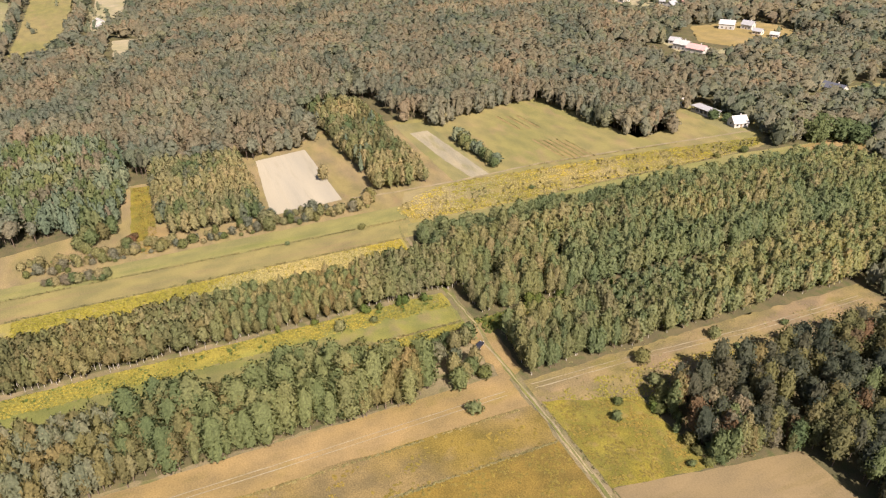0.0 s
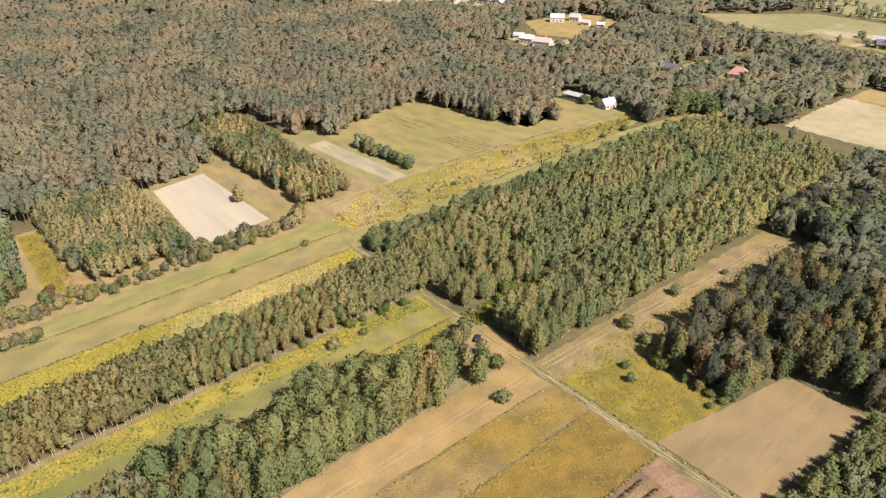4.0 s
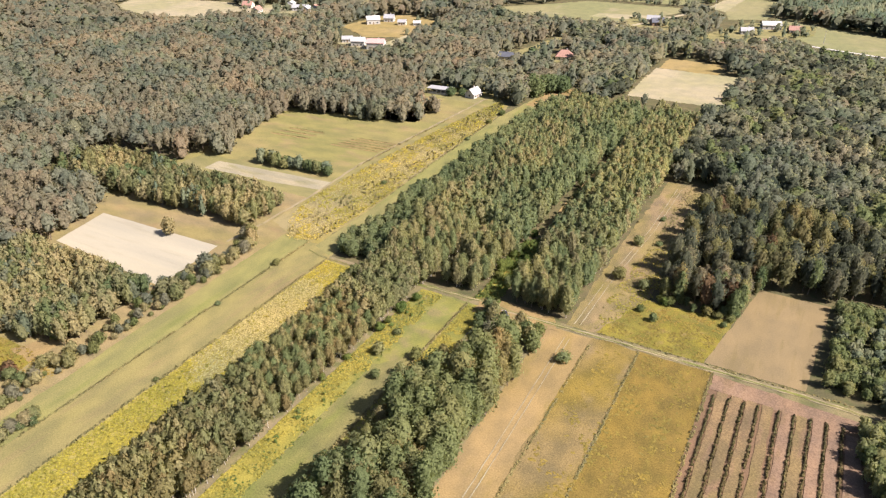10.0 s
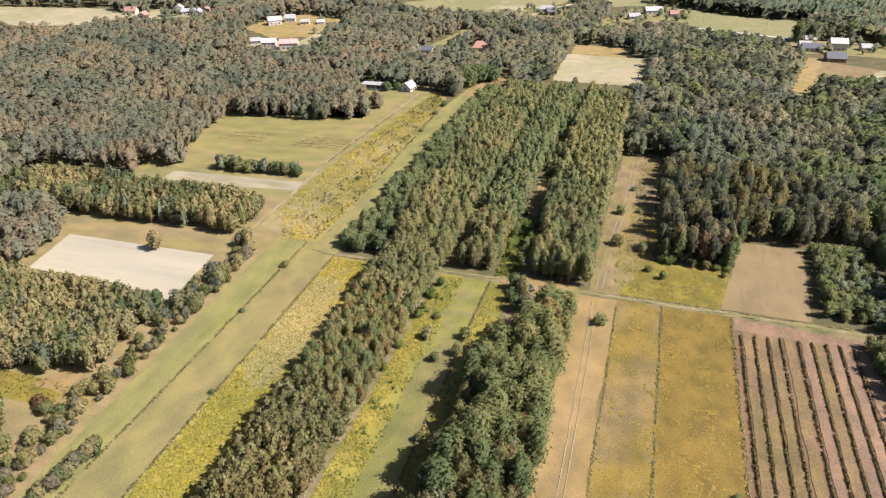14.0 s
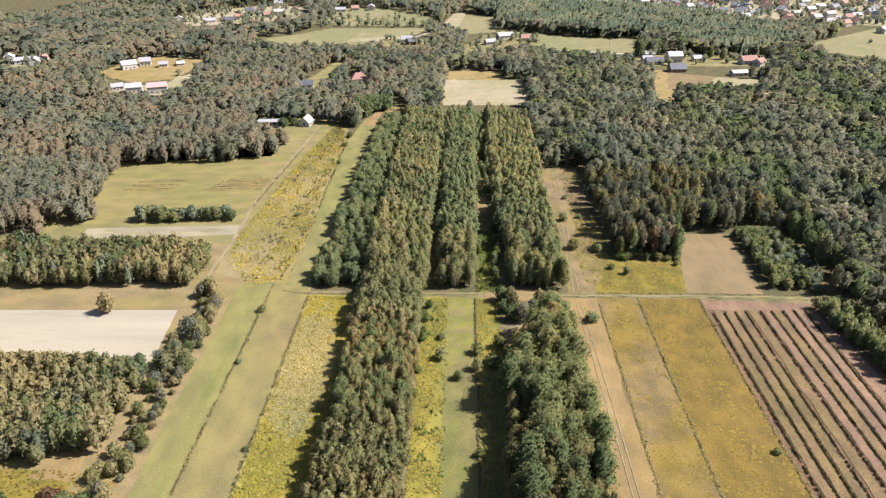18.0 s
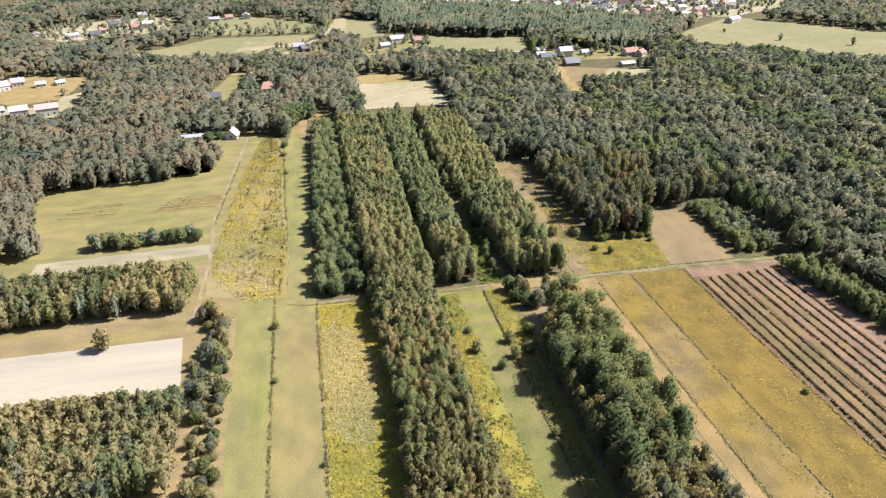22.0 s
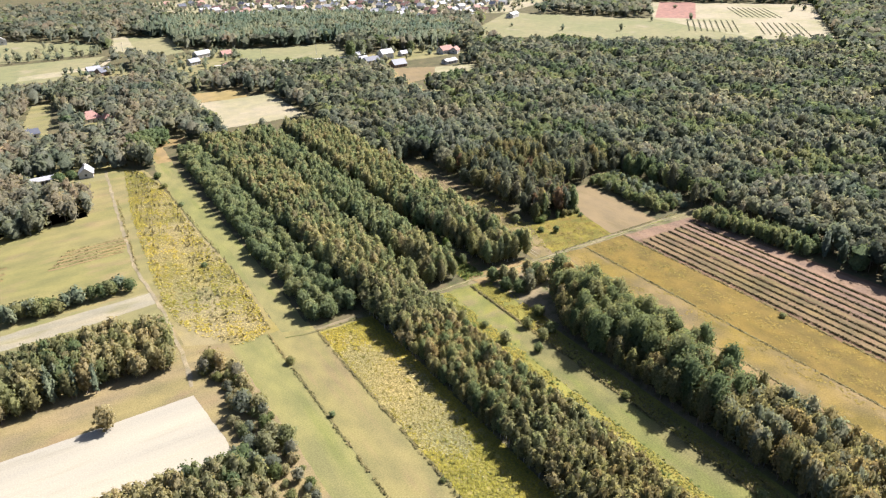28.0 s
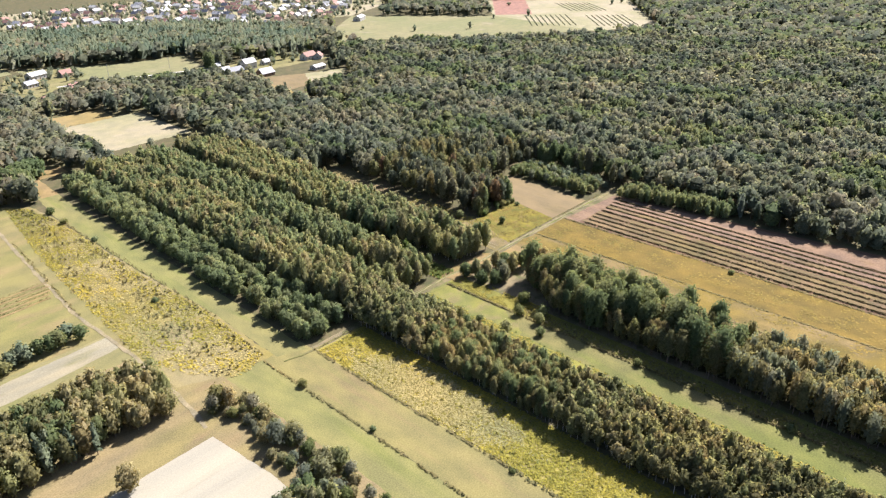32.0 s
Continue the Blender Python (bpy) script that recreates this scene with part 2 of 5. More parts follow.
F_BUSH = foliage("bush_leaves", (0.134, 0.154, 0.060), (0.170, 0.175, 0.070), (0.216, 0.197, 0.084), 0.5)
F_YELLOW = foliage("goldenrod_heads", (0.330, 0.262, 0.040), (0.300, 0.244, 0.044), (0.260, 0.220, 0.052), 0.15)
F_LANE = foliage("lane_flower_heads", (0.258, 0.212, 0.042), (0.234, 0.198, 0.044), (0.200, 0.182, 0.050), 0.15)
F_OLIVEGOLD = foliage("olive_gold_weeds", (0.206, 0.150, 0.036), (0.188, 0.138, 0.036), (0.172, 0.130, 0.040), 0.15)
F_DRYWEED = foliage("dry_weed_stems", (0.350, 0.292, 0.128), (0.320, 0.268, 0.116), (0.296, 0.246, 0.100), 0.12)
F_RUSHES = foliage("ditch_sedge", (0.150, 0.130, 0.055), (0.190, 0.160, 0.070), (0.235, 0.190, 0.090), 0.1)
F_BERRY = foliage("berry_leaves", (0.084, 0.070, 0.034), (0.100, 0.082, 0.038), (0.104, 0.098, 0.046), 0.15)
M_BIRCH_BARK = plain("birch_bark", (0.40, 0.36, 0.30), 0.8, 0.35, 2.5)
M_BARK = plain("grey_brown_bark", (0.17, 0.13, 0.095), 0.9, 0.35, 2.5)


# ---- geometry helpers ----
def mesh_of(name, verts, tris, mat, tone=None, leaf=None, normals=None):
    verts, tris = np.asarray(verts, np.float32), np.asarray(tris, np.int32)
    me = bpy.data.meshes.new(name)
    me.vertices.add(len(verts))
    me.vertices.foreach_set("co", verts.ravel())
    me.loops.add(tris.size)
    me.loops.foreach_set("vertex_index", tris.ravel())
    me.polygons.add(len(tris))
    me.polygons.foreach_set("loop_start", np.arange(0, tris.size, 3, dtype=np.int32))
    for key, value in (("tone", tone), ("leaf", leaf)):
        if value is not None:
            me.attributes.new(key, "FLOAT", "FACE").data.foreach_set("value", np.asarray(value, np.float32))
    if normals is not None:
        me.attributes.new("custom_normal", "FLOAT_VECTOR", "POINT").data.foreach_set("vector", np.asarray(normals, np.float32).ravel())
    me.materials.append(mat)
    me.update(calc_edges=True)
    return me


def part(name, bm, material, parent, label=""):
    """Links a bmesh or a mesh as one mesh object under a thing or a part."""
    if isinstance(bm, bmesh.types.BMesh):
        me = bpy.data.meshes.new(name)
        bm.to_mesh(me)
        bm.free()
        me.materials.append(material)
    else:
        me = bm
    ob = new(name, me)
    ob.parent = parent
    return tagged(ob, label)


def inside(px, py, poly):
    hit = np.zeros(len(px), bool)
    for (x0, y0), (x1, y1) in zip(poly, poly[1:] + poly[:1]):
        cross = (y0 > py) != (y1 > py)
        hit ^= cross & (px < (x1 - x0) * (py - y0) / ((y1 - y0) or 1e-9) + x0)
    return hit


def drift(x, y, size, seed=0):
    """A smooth uneven field between about -1 and 1 over the plan."""
    s = 2 * math.pi / size
    return (np.sin(s * (x + 0.6 * y) + seed) * np.cos(s * (0.8 * y - 0.35 * x) + 2.1 * seed)
            + 0.6 * np.sin(2.3 * s * (0.7 * x - y) + 1.3 * seed) * np.cos(1.9 * s * (x + 0.4 * y) - seed)) / 1.3


def rect(x0, y0, x1, y1):
    return [(x0, y0), (x1, y0), (x1, y1), (x0, y1)]


CLEAR = []
layer = [0.0]


def field(name, poly, mat, label, ragged=0.6, clear=True, category="field"):
    """A piece of the ground's cover with an uneven edge, laid a little above the last one."""
    layer[0] += 0.002
    if clear:
        CLEAR.append(poly)
    edge = []
    for (x0, y0), (x1, y1) in zip(poly, poly[1:] + poly[:1]):
        d = math.hypot(x1 - x0, y1 - y0)
        k = max(1, min(90, int(d / 2.2)))
        for i in range(k):
            u = i / k
            w = ragged * math.sin(math.pi * u) ** 0.5 * (noise.noise((x0 + u * (x1 - x0), (y0 + u * (y1 - y0)), layer[0] * 240)) + 0.5 * noise.noise((3 * (x0 + u * (x1 - x0)), 3 * (y0 + u * (y1 - y0)), 7)))
            edge.append((x0 + u * (x1 - x0) - (y1 - y0) / d * w, y0 + u * (y1 - y0) + (x1 - x0) / d * w, layer[0]))
    bm = bmesh.new()
    f = bm.faces.new([bm.verts.new(v) for v in edge])
    bmesh.ops.triangulate(bm, faces=[f])
    bmesh.ops.recalc_face_normals(bm, faces=bm.faces)
    for q in bm.faces:
        if q.normal.z < 0:
            q.normal_flip()
    ob = part(name, bm, mat, None)
    return tagged(ob, label, category, kind="structure")


def ribbon(name, pts, width, mat, label, ragged=0.4, clear=False):
    left, right = [], []
    fine = []
    for (x0, y0), (x1, y1) in zip(pts, pts[1:]):
        k = max(1, int(math.hypot(x1 - x0, y1 - y0) / 3))
        fine += [(x0 + (x1 - x0) * i / k, y0 + (y1 - y0) * i / k) for i in range(k)]
    fine.append(pts[-1])
    layer[0] += 0.002
    for i, (x, y) in enumerate(fine):
        x0, y0 = fine[max(0, i - 1)]
        x1, y1 = fine[min(len(fine) - 1, i + 1)]
        d = math.hypot(x1 - x0, y1 - y0)
        nx, ny = -(y1 - y0) / d, (x1 - x0) / d
        wob = ragged * noise.noise((x * 0.15, y * 0.15, 3))
        wl, wr = width / 2 + ragged * noise.noise((x * 0.5, y * 0.5, 1)), width / 2 + ragged * noise.noise((x * 0.5, y * 0.5, 9))
        left.append((x + nx * (wob + wl), y + ny * (wob + wl), layer[0]))
        right.append((x + nx * (wob - wr), y + ny * (wob - wr), layer[0]))
    bm = bmesh.new()
    a, b = [bm.verts.new(v) for v in left], [bm.verts.new(v) for v in right]
    for i in range(len(a) - 1):
        bm.faces.new((b[i], b[i + 1], a[i + 1], a[i]))
    if clear:
        CLEAR.append([v[:2] for v in left] + [v[:2] for v in right[::-1]])
    return tagged(part(name, bm, mat, None), label, "track", kind="structure")


# ---- the ground and its fields ----
bm = bmesh.new()
bm.faces.new([bm.verts.new((x, y, -0.05)) for x, y in rect(-4500, -4500, 4500, 4500)])
tagged(part("ground", bm, M_GROUND, None), "flat ground of rough dry grass reaching the horizon", "ground", kind="structure")
field("forest_floor", rect(-1500, -420, 1700, 1900), M_FLOOR, "dark brown forest floor of litter and moss", clear=False, category="ground")

# the long clearing between the woods
field("clearing", [(-73, -420), (165, -420), (165, 16), (-62, 16), (-72, -40)], M_GROUND, "rough dry grass clearing between tree strips", clear=False)
field("young_wood_floor", [(-29, 23), (63, 23), (65, 90), (66, 250), (-24, 250)], M_FLOOR, "mossy litter floor of the young wood", clear=False)
for strip in ([(-9.5, -200), (10.2, -200), (10.2, 20), (-9.5, 20)], [(42, -200), (63.5, -200), (63.5, -22), (55, -22), (46, -36)]):
    field("strip_floor", strip, M_FLOOR, "dark leaf litter under the tree strip", 1.2, False)
field("meadow_west", [(-60, -420), (-48.4, -420), (-48.4, 22), (-63, 22)], M_MEADOW, "mown pale green meadow strip beside a ditch", 1.0)
field("meadow_east", [(-48.4, -420), (-32.6, -420), (-32.8, 22), (-48.4, 22)], M_MEADOW_DRY, "mown straw-coloured meadow strip between two ditches", 0.8)
field("goldenrod_strip", rect(-32.6, -420, -11, 13), M_GOLDENROD, "strip of yellow flowering goldenrod beside the birches", 0.8)
field("weed_strip", [(-63, 22), (-44, 22), (-43, 60), (-46, 121), (-47, 208), (-50, 232), (-60, 243), (-71, 160), (-77, 60), (-76, 22)], M_WEEDS, "overgrown strip of dry weeds and goldenrod", 1.2)
field("meadow_north", [(-44, 20), (-34, 16), (-33, 82), (-33.5, 220), (-31, 276), (-39, 276), (-46.5, 208), (-45.5, 121), (-43, 60)], M_MEADOW, "mown grass strip along the woods", 0.7)
field("bare_end", [(-41, 240), (-32.5, 240), (-31, 272), (-14, 274), (-14, 288), (-40, 288)], M_TAN, "bare brownish ground at the end of the strip", 0.8)
field("green_lane", rect(13, -420, 22, 12), M_LANE, "lane of green and yellow weeds between tree strips", 0.6)
field("dry_lane", rect(22, -420, 33, 12), M_LANE_DRY, "mown grassy lane with bare sandy patches", 0.6)
field("green_patch", [(13, -38), (24, -34), (32, -20), (32.8, 11), (13, 11)], M_LUSH, "lush green grass at the end of the lane", 1.6)
field("shaded_lane", rect(33, -420, 41, 12), M_LANE, "rough green lane in the shade of trees", 0.6)
field("dry_margin", [(68, -420), (80, -420), (80, 12), (64, 12)], M_TAN, "margin of dry tan grass beside the trees", 0.8)
field("gold_field", [(77, -420), (96, -420), (96, 12.4), (80, 12.4)], M_GOLD, "field of golden dry weeds", 2.5)
field("rusty_field", rect(96, -420, 119, 12.4), M_GOLD_B, "field of rusty golden weeds", 0.5)
field("berry_field", [(119, -420), (168, -420), (175, -120), (161.5, 9), (119, 12)], M_SOIL, "pinkish ploughed soil planted in rows", 0.5)
field("corridor", [(69.5, 15.5), (82, 15.5), (91, 46), (90.5, 100), (92, 157), (72, 157), (70, 90)], M_BROWN_GRASS, "corridor of dry brownish grass between woods", 1.0)
field("gold_square", [(80, 16), (116, 16), (121, 45), (90, 44)], M_OLIVEGOLD, "square plot of goldenrod beside a sandy track", 1.0)
field("tan_square", [(116, 16.5), (146, 16.5), (150, 71), (126, 71)], M_TANFIELD, "mown tan stubble plot at the forest edge", 0.5)
field("inner_gap", [(34, 15), (42, 15), (41, 70), (33, 65)], M_LANE, "gap of low green weeds between tree blocks", 0.8)
field("inner_ride", [(35, 95), (39.5, 95), (40.5, 248), (35.5, 248)], M_TAN, "narrow bare ride through the young woods", 0.8)

# fields west of the clearing
field("fallow_ground", [(-176, -34), (-74, -38), (-62, -38), (-62.5, 24), (-76, 30), (-77, 62), (-176, 62)], M_FALLOW, "dry grass between fields and tree belts", 0.8, False)
field("ride_margin", [(-140, -97), (-98, -97), (-84, -152), (-58, -152), (-60.5, -72), (-140, -74)], M_FALLOW, "dry grass beside the yellow ride", 0.8, False)
field("pasture_ground", [(-172, 58), (-76, 58), (-60, 240), (-62, 266), (-118, 266), (-122, 232), (-92, 205), (-88, 176), (-176, 164)], M_PASTURE, "grass round pasture and farmyard", 1.0, False)
field("stubble_field", [(-151, -1), (-80.5, 0.3), (-77, -34), (-146, -29)], M_STUBBLE, "pale cream stubble field", 0.35)
field("fallow_west", [(-162, 10), (-76, 17), (-74, 0), (-80.5, 0.3), (-151, -1)], M_FALLOW, "fallow strip of olive and tan grass", 0.6)
field("pasture_mid", [(-168, 57), (-77, 57), (-77, 78), (-132, 78), (-165, 76)], M_OLIVE, "olive grass between two belts of trees", 0.8)
field("pale_band", [(-150, 61), (-104, 63.5), (-78, 67), (-78, 77), (-104, 75.5), (-150, 72)], M_PALE, "pale mown band of dry grass", 0.5, False)
field("pasture_north", [(-158, 92), (-171, 157), (-86, 168), (-82, 200), (-66, 240), (-60, 243), (-71, 160), (-77, 92)], M_PASTURE, "broad pasture of olive and tan grass", 1.0)
field("yellow_ride", [(-137, -92), (-66, -94), (-60, -82), (-84, -83), (-136, -83)], M_OLIVEGOLD, "narrow ride of yellow weeds between woods", 0.8)
field("sandy_spot", [(-90, -86), (-72, -88), (-70, -76), (-84, -76)], M_TAN, "bare sandy soil among bushes", 0.8)
field("bush_margin", [(-72, -140), (-59.5, -140), (-62.5, 16), (-76, 16), (-78, -35), (-78, -75)], M_FALLOW, "margin of rough grass under bushes", 0.8, False)
for p, m, s in (([(-428, -176), (-560, -176), (-680, -178), (-760, -180), (-760, -130), (-640, -130), (-464, -138)], M_PASTURE, "far field of tan dry grass"),
                ([(-520, -186), (-720, -190), (-760, -230), (-560, -215)], M_FAR_FIELD, "far green meadow beyond a tree row"),
                ([(-505, -116), (-640, -116), (-640, -98), (-505, -100)], M_FAR_PALE, "pale farmyard among far trees"),
                ([(-480, -96), (-480, -74), (-404, -78), (-404, -96)], M_FAR_PALE, "small pale field in the woods"),
                ([(-620, -112), (-760, -110), (-760, -70), (-560, -84)], M_FAR_PALE, "far pale field beyond the woods")):
    field("far_field", p, m, s, 2)

# fields far to the north
FAR = (
    (rect(12, 292, 77, 373), M_FAR_PALE, "pale mown field behind the woods"),
    ([(14, 374), (58, 372), (63, 404), (14, 408)], M_FAR_GOLD, "yellow field behind the woods"),
    ([(-208, 549), (-161, 593), (-128, 631), (-12, 630), (-39, 560), (-67, 529), (-160, 521)], M_FAR_FIELD, "far green meadow by the village"),
    ([(-100, 546), (-45, 548), (-24, 580), (-95, 566)], M_FAR_PALE, "pale mown end of a far meadow"),
    ([(-161, 668), (-143, 742), (-150, 790), (-90, 795), (-9, 716), (-12, 650), (-104, 647)], M_FAR_FIELD, "far meadow overgrown with bushes"),
    ([(28, 745), (71, 712), (64, 605), (30, 589), (20, 632)], M_FAR_FIELD, "far green field below a wood"),
    ([(2, 668), (14, 745), (30, 750), (20, 628), (8, 640)], M_FAR_PALE, "pale sandy field edge"),
    ([(70, 616), (154, 570), (216, 559), (198, 472), (119, 500), (72, 558)], M_FAR_FIELD, "far green strip below a dark wood"),
    ([(198, 412), (214, 410), (186, 300), (172, 302)], M_FAR_GOLD, "narrow golden field among woods"),
    ([(206, 402), (244, 384), (223, 345), (192, 340)], M_TANFIELD, "bare pinkish plot by a farm"),
    ([(244, 384), (285, 372), (262, 350), (226, 352)], M_FAR_PALE, "pale plot beside a farm"),
    ([(372, 500), (400, 545), (520, 640), (640, 480), (700, 400), (614, 300), (461, 420)], M_FAR_FIELD, "far green field beyond the forest"),
    ([(640, 478), (760, 600), (930, 440), (690, 258), (614, 300)], M_FAR_PALE, "far pale fields on open ground"),
    ([(648, 482), (777, 593), (815, 556), (683, 444)], M_RED_SOIL, "far field of bare red soil"),
    ([(-300, 392), (-252, 360), (-222, 374), (-215, 448), (-264, 468), (-290, 456)], M_FAR_GOLD, "golden field around farmhouses"),
    ([(-112, 338), (-92, 338), (-80, 440), (-94, 440)], M_OLIVE, "narrow garden lawn among trees"),
    (rect(-113, 228, -70, 246), M_OLIVE, "farmyard lawn beside a white house"),
    ([(-345, 690), (-310, 650), (-250, 648), (-188, 705), (-190, 800), (-250, 830), (-330, 768)], M_FAR_PALE, "dry yards and gardens of a hamlet"),
    ([(120, 800), (400, 690), (520, 640), (640, 700), (760, 860), (760, 1080), (100, 1080)], M_FAR_PALE, "village ground of gardens and yards"),
    ([(-620, 420), (-595, 361), (-517, 341), (-464, 361), (-440, 415), (-497, 440)], M_FAR_PALE, "far pale field by a hamlet"),
    ([(190, 425), (310, 425), (310, 475), (190, 475)], M_OLIVE, "farm gardens and yards"),
    ([(-264, 330), (-212, 318), (-206, 345), (-210, 396), (-222, 384), (-222, 352), (-258, 350)], M_FAR_PALE, "pale farmyard among woods"),
    (rect(-71, 354, -50, 374), M_OLIVE, "garden round a red roofed house"),
    ([(-455, 410), (-420, 398), (-366, 425), (-366, 456), (-440, 452)], M_FAR_PALE, "hamlet yards in the woods"),
    ([(-60, 515), (-5, 515), (-5, 560), (-60, 560)], M_OLIVE, "village yard by the trees"),
    ([(30, 470), (110, 545), (110, 590), (50, 585), (20, 500)], M_OLIVE, "gardens between houses"),
)
for p, m, s in FAR:
    field("far_field", p, m, s, 2.5)

# tracks
ribbon("grass_path", [(-44, 15.6), (-35, 14.2), (-24, 13.6), (-12, 13)], 0.7, M_LANE_DRY, "faint pale path across the meadow", 0.5)
field("bare_patch", [(37, 7), (52, 9), (68, 10.5), (64, 18), (46, 19), (36, 17)], M_TAN, "trodden dry ground beside the track", 1.5)
ribbon("track", [(-12, 13), (14, 14), (36, 15), (56, 13.5), (96, 14), (146, 13.8), (172, 12)], 1.3, M_LANE_DRY, "grassy farm track across the strips", 0.8, True)
ribbon("track_ruts", [(70, 12.8), (96, 13.4), (120, 13.0), (146, 13.2), (170, 11.6)], 0.38, M_TRACK, "worn rut of a farm track", 0.5)
ribbon("track_ruts", [(108, 14.7), (128, 14.2), (146, 14.5), (170, 12.9)], 0.38, M_TRACK, "worn rut of a farm track", 0.5)
ribbon("track_ruts", [(14, 14), (36, 15), (48, 13), (60, 13.6), (85, 14.4), (110, 14.2)], 0.45, M_TRACK, "pale worn ruts of a farm track", 0.5)
ribbon("farm_track", [(-80, 5), (-78, 20), (-77, 60), (-79, 106), (-74, 186), (-69.5, 244)], 1.4, M_TRACK, "sandy track beside the weed strip", 0.6, True)
ribbon("village_road", [(470, 660), (482, 698), (592, 778), (690, 850)], 7, M_ASPHALT, "pale village road", 0.2, True)
ribbon("village_road", [(-48, 520), (-30, 560), (-4, 622), (6, 668), (24, 745)], 5, M_FAR_PALE, "pale sandy village road", 0.3, True)
ribbon("village_road", [(70, 512), (105, 505), (168, 486), (198, 476)], 3.5, M_ASPHALT, "pale road along a green field", 0.2, True)
for a in (73.2, 75.0):
    ribbon("wheel_rut", [(a, -150), (a - 0.6, -60), (a - 1.5, 8)], 0.24, M_PALE, "pale wheel rut in dry grass", 0.15)
for a in (72, 74.0):
    ribbon("wheel_rut", [(a, 17), (a + 1, 50), (a + 5, 100), (a + 6, 150)], 0.24, M_PALE, "pale wheel rut in dry grass", 0.2)


# ---- trees: crowns of many small clumps ----
def crown_shape(kind, u):
    if kind == "birch":
        return np.where(u < 0.38, np.sqrt(np.clip(u / 0.38, 0, 1)), 1 - np.power(np.clip((u - 0.38) / 0.62, 0, 1), 2.7)) * 0.98 + 0.02
    if kind == "pine":
        return np.power(np.clip(1 - u, 0, 1), 0.8) * np.power(u + 0.03, 0.22) * 1.2
    return np.power(np.clip(1 - np.abs(2 * u - 0.92) ** 2.3 / 1.2, 0, 1), 0.52)


def crown_model(kind, seed, clumps, size, core=(5, 8), tall=None, up_soft=0.85):
    """A crown of unit height and unit radius: a lobed body and clumps of leaves that stand out from it. Returns corners, triangles, leaf tones and soft normals."""
    r = np.random.RandomState(seed)
    tall = tall or {"birch": 4.2, "round": 2.6, "pine": 4.0}[kind]
    k = {"birch": 20, "round": 22, "pine": 18}[kind]
    lu = np.concatenate([[0.9], (np.arange(k - 1) + r.uniform(0.1, 0.9, k - 1)) / (k - 1) * 0.78 + 0.08])
    la = 2.4 * np.arange(k) + r.uniform(-0.6, 0.6, k)
    lw = r.uniform(0.22, 0.46, k)
    lift = r.uniform(0.20, 0.62, k)
    skew = r.normal(0, 0.10, 2)

    def skin(a, u):
        """The body's surface: rounded lobes with hollows between them."""
        q = crown_shape(kind, u)
        flat = np.stack([q * np.cos(a), q * np.sin(a), u * tall * 0.8], 1)
        ql = crown_shape(kind, lu)
        knob = np.stack([ql * np.cos(la), ql * np.sin(la), lu * tall * 0.8], 1)
        d = ((flat[:, None, :] - knob[None]) ** 2).sum(2)
        grow = 0.62 + (lift * np.exp(-d / lw ** 2)).max(1)
        z = u + 0.05 * (grow - 0.9) * (u > 0.6)
        return np.stack([q * grow * np.cos(a) + skew[0] * u, q * grow * np.sin(a) + skew[1] * u, z], 1)

    def facing(a, u):
        du, da = 0.03, 0.1
        up = skin(a, np.minimum(u + du, 0.995)) - skin(a, np.maximum(u - du, 0.005))
        round_ = skin(a + da, u) - skin(a - da, u)
        up, round_ = up * (1, 1, tall), round_ * (1, 1, tall)
        n = np.cross(round_, up)
        return n / (np.linalg.norm(n, axis=1)[:, None] + 1e-9)

    rings, seg = core
    uu = np.repeat(0.04 + 0.90 * np.linspace(0, 1, rings) ** 0.85, seg)
    aa = 6.2832 * (np.tile(np.arange(seg), rings) + 0.5 * (np.repeat(np.arange(rings), seg) % 2)) / seg
    shrink = 0.80 if clumps > 120 else 0.86
    vs = skin(aa, uu)
    vs = np.concatenate([vs * (shrink, shrink, 0.97), [(0, 0, 0.0), (skew[0], skew[1], 0.985)]])
    core_n = np.concatenate([facing(aa, uu), [(0, 0, -1), (0, 0, 1)]])
    ts = []
    for i in range(rings - 1):
        for j in range(seg):
            a, b = i * seg + j, i * seg + (j + 1) % seg
            ts += [(a, b, b + seg), (a, b + seg, a + seg)]
    for j in range(seg):
        ts += [((j + 1) % seg, j, rings * seg), ((rings - 1) * seg + j, (rings - 1) * seg + (j + 1) % seg, rings * seg + 1)]
    ts = np.array(ts)
    u = r.uniform(0.05, 1, clumps * 4)
    u = u[r.uniform(size=len(u)) < (0.35 + crown_shape(kind, u)) / 1.35 * (0.45 + 0.55 * u)]
    u = np.resize(u, clumps)
    u = np.minimum(u, 0.985)
    a = r.uniform(0, 6.2832, clumps)
    out = facing(a, u)
    fly = r.uniform(size=clumps) < 0.24
    far = np.where(fly, r.uniform(0.08, 0.34, clumps), r.uniform(-0.12, 0.10, clumps))[:, None]
    c = skin(a, u) + out * far * (1, 1, 1 / tall)
    c[:, 2] = np.clip(c[:, 2], 0.01, 1.08)
    nrm = out + 0.55 * r.normal(size=(clumps, 3))
    nrm /= np.linalg.norm(nrm, axis=1)[:, None]
    side = np.cross(nrm, r.normal(size=(clumps, 3)))
    side /= np.linalg.norm(side, axis=1)[:, None]
    up = np.cross(nrm, side)
    s = size * r.uniform(0.5, 1.3, clumps)[:, None]
    aspect = np.array([1.0, 1.0, (1.3 if kind == "birch" else 1.0) / tall])
    tri = np.stack([c + (side * s) * aspect, c + (-0.5 * side + 0.87 * up) * s * aspect, c + (-0.5 * side - 0.87 * up) * s * aspect], 1)
    verts = np.concatenate([vs, tri.reshape(-1, 3)])
    tris = np.concatenate([ts, len(vs) + np.arange(3 * clumps).reshape(-1, 3)])
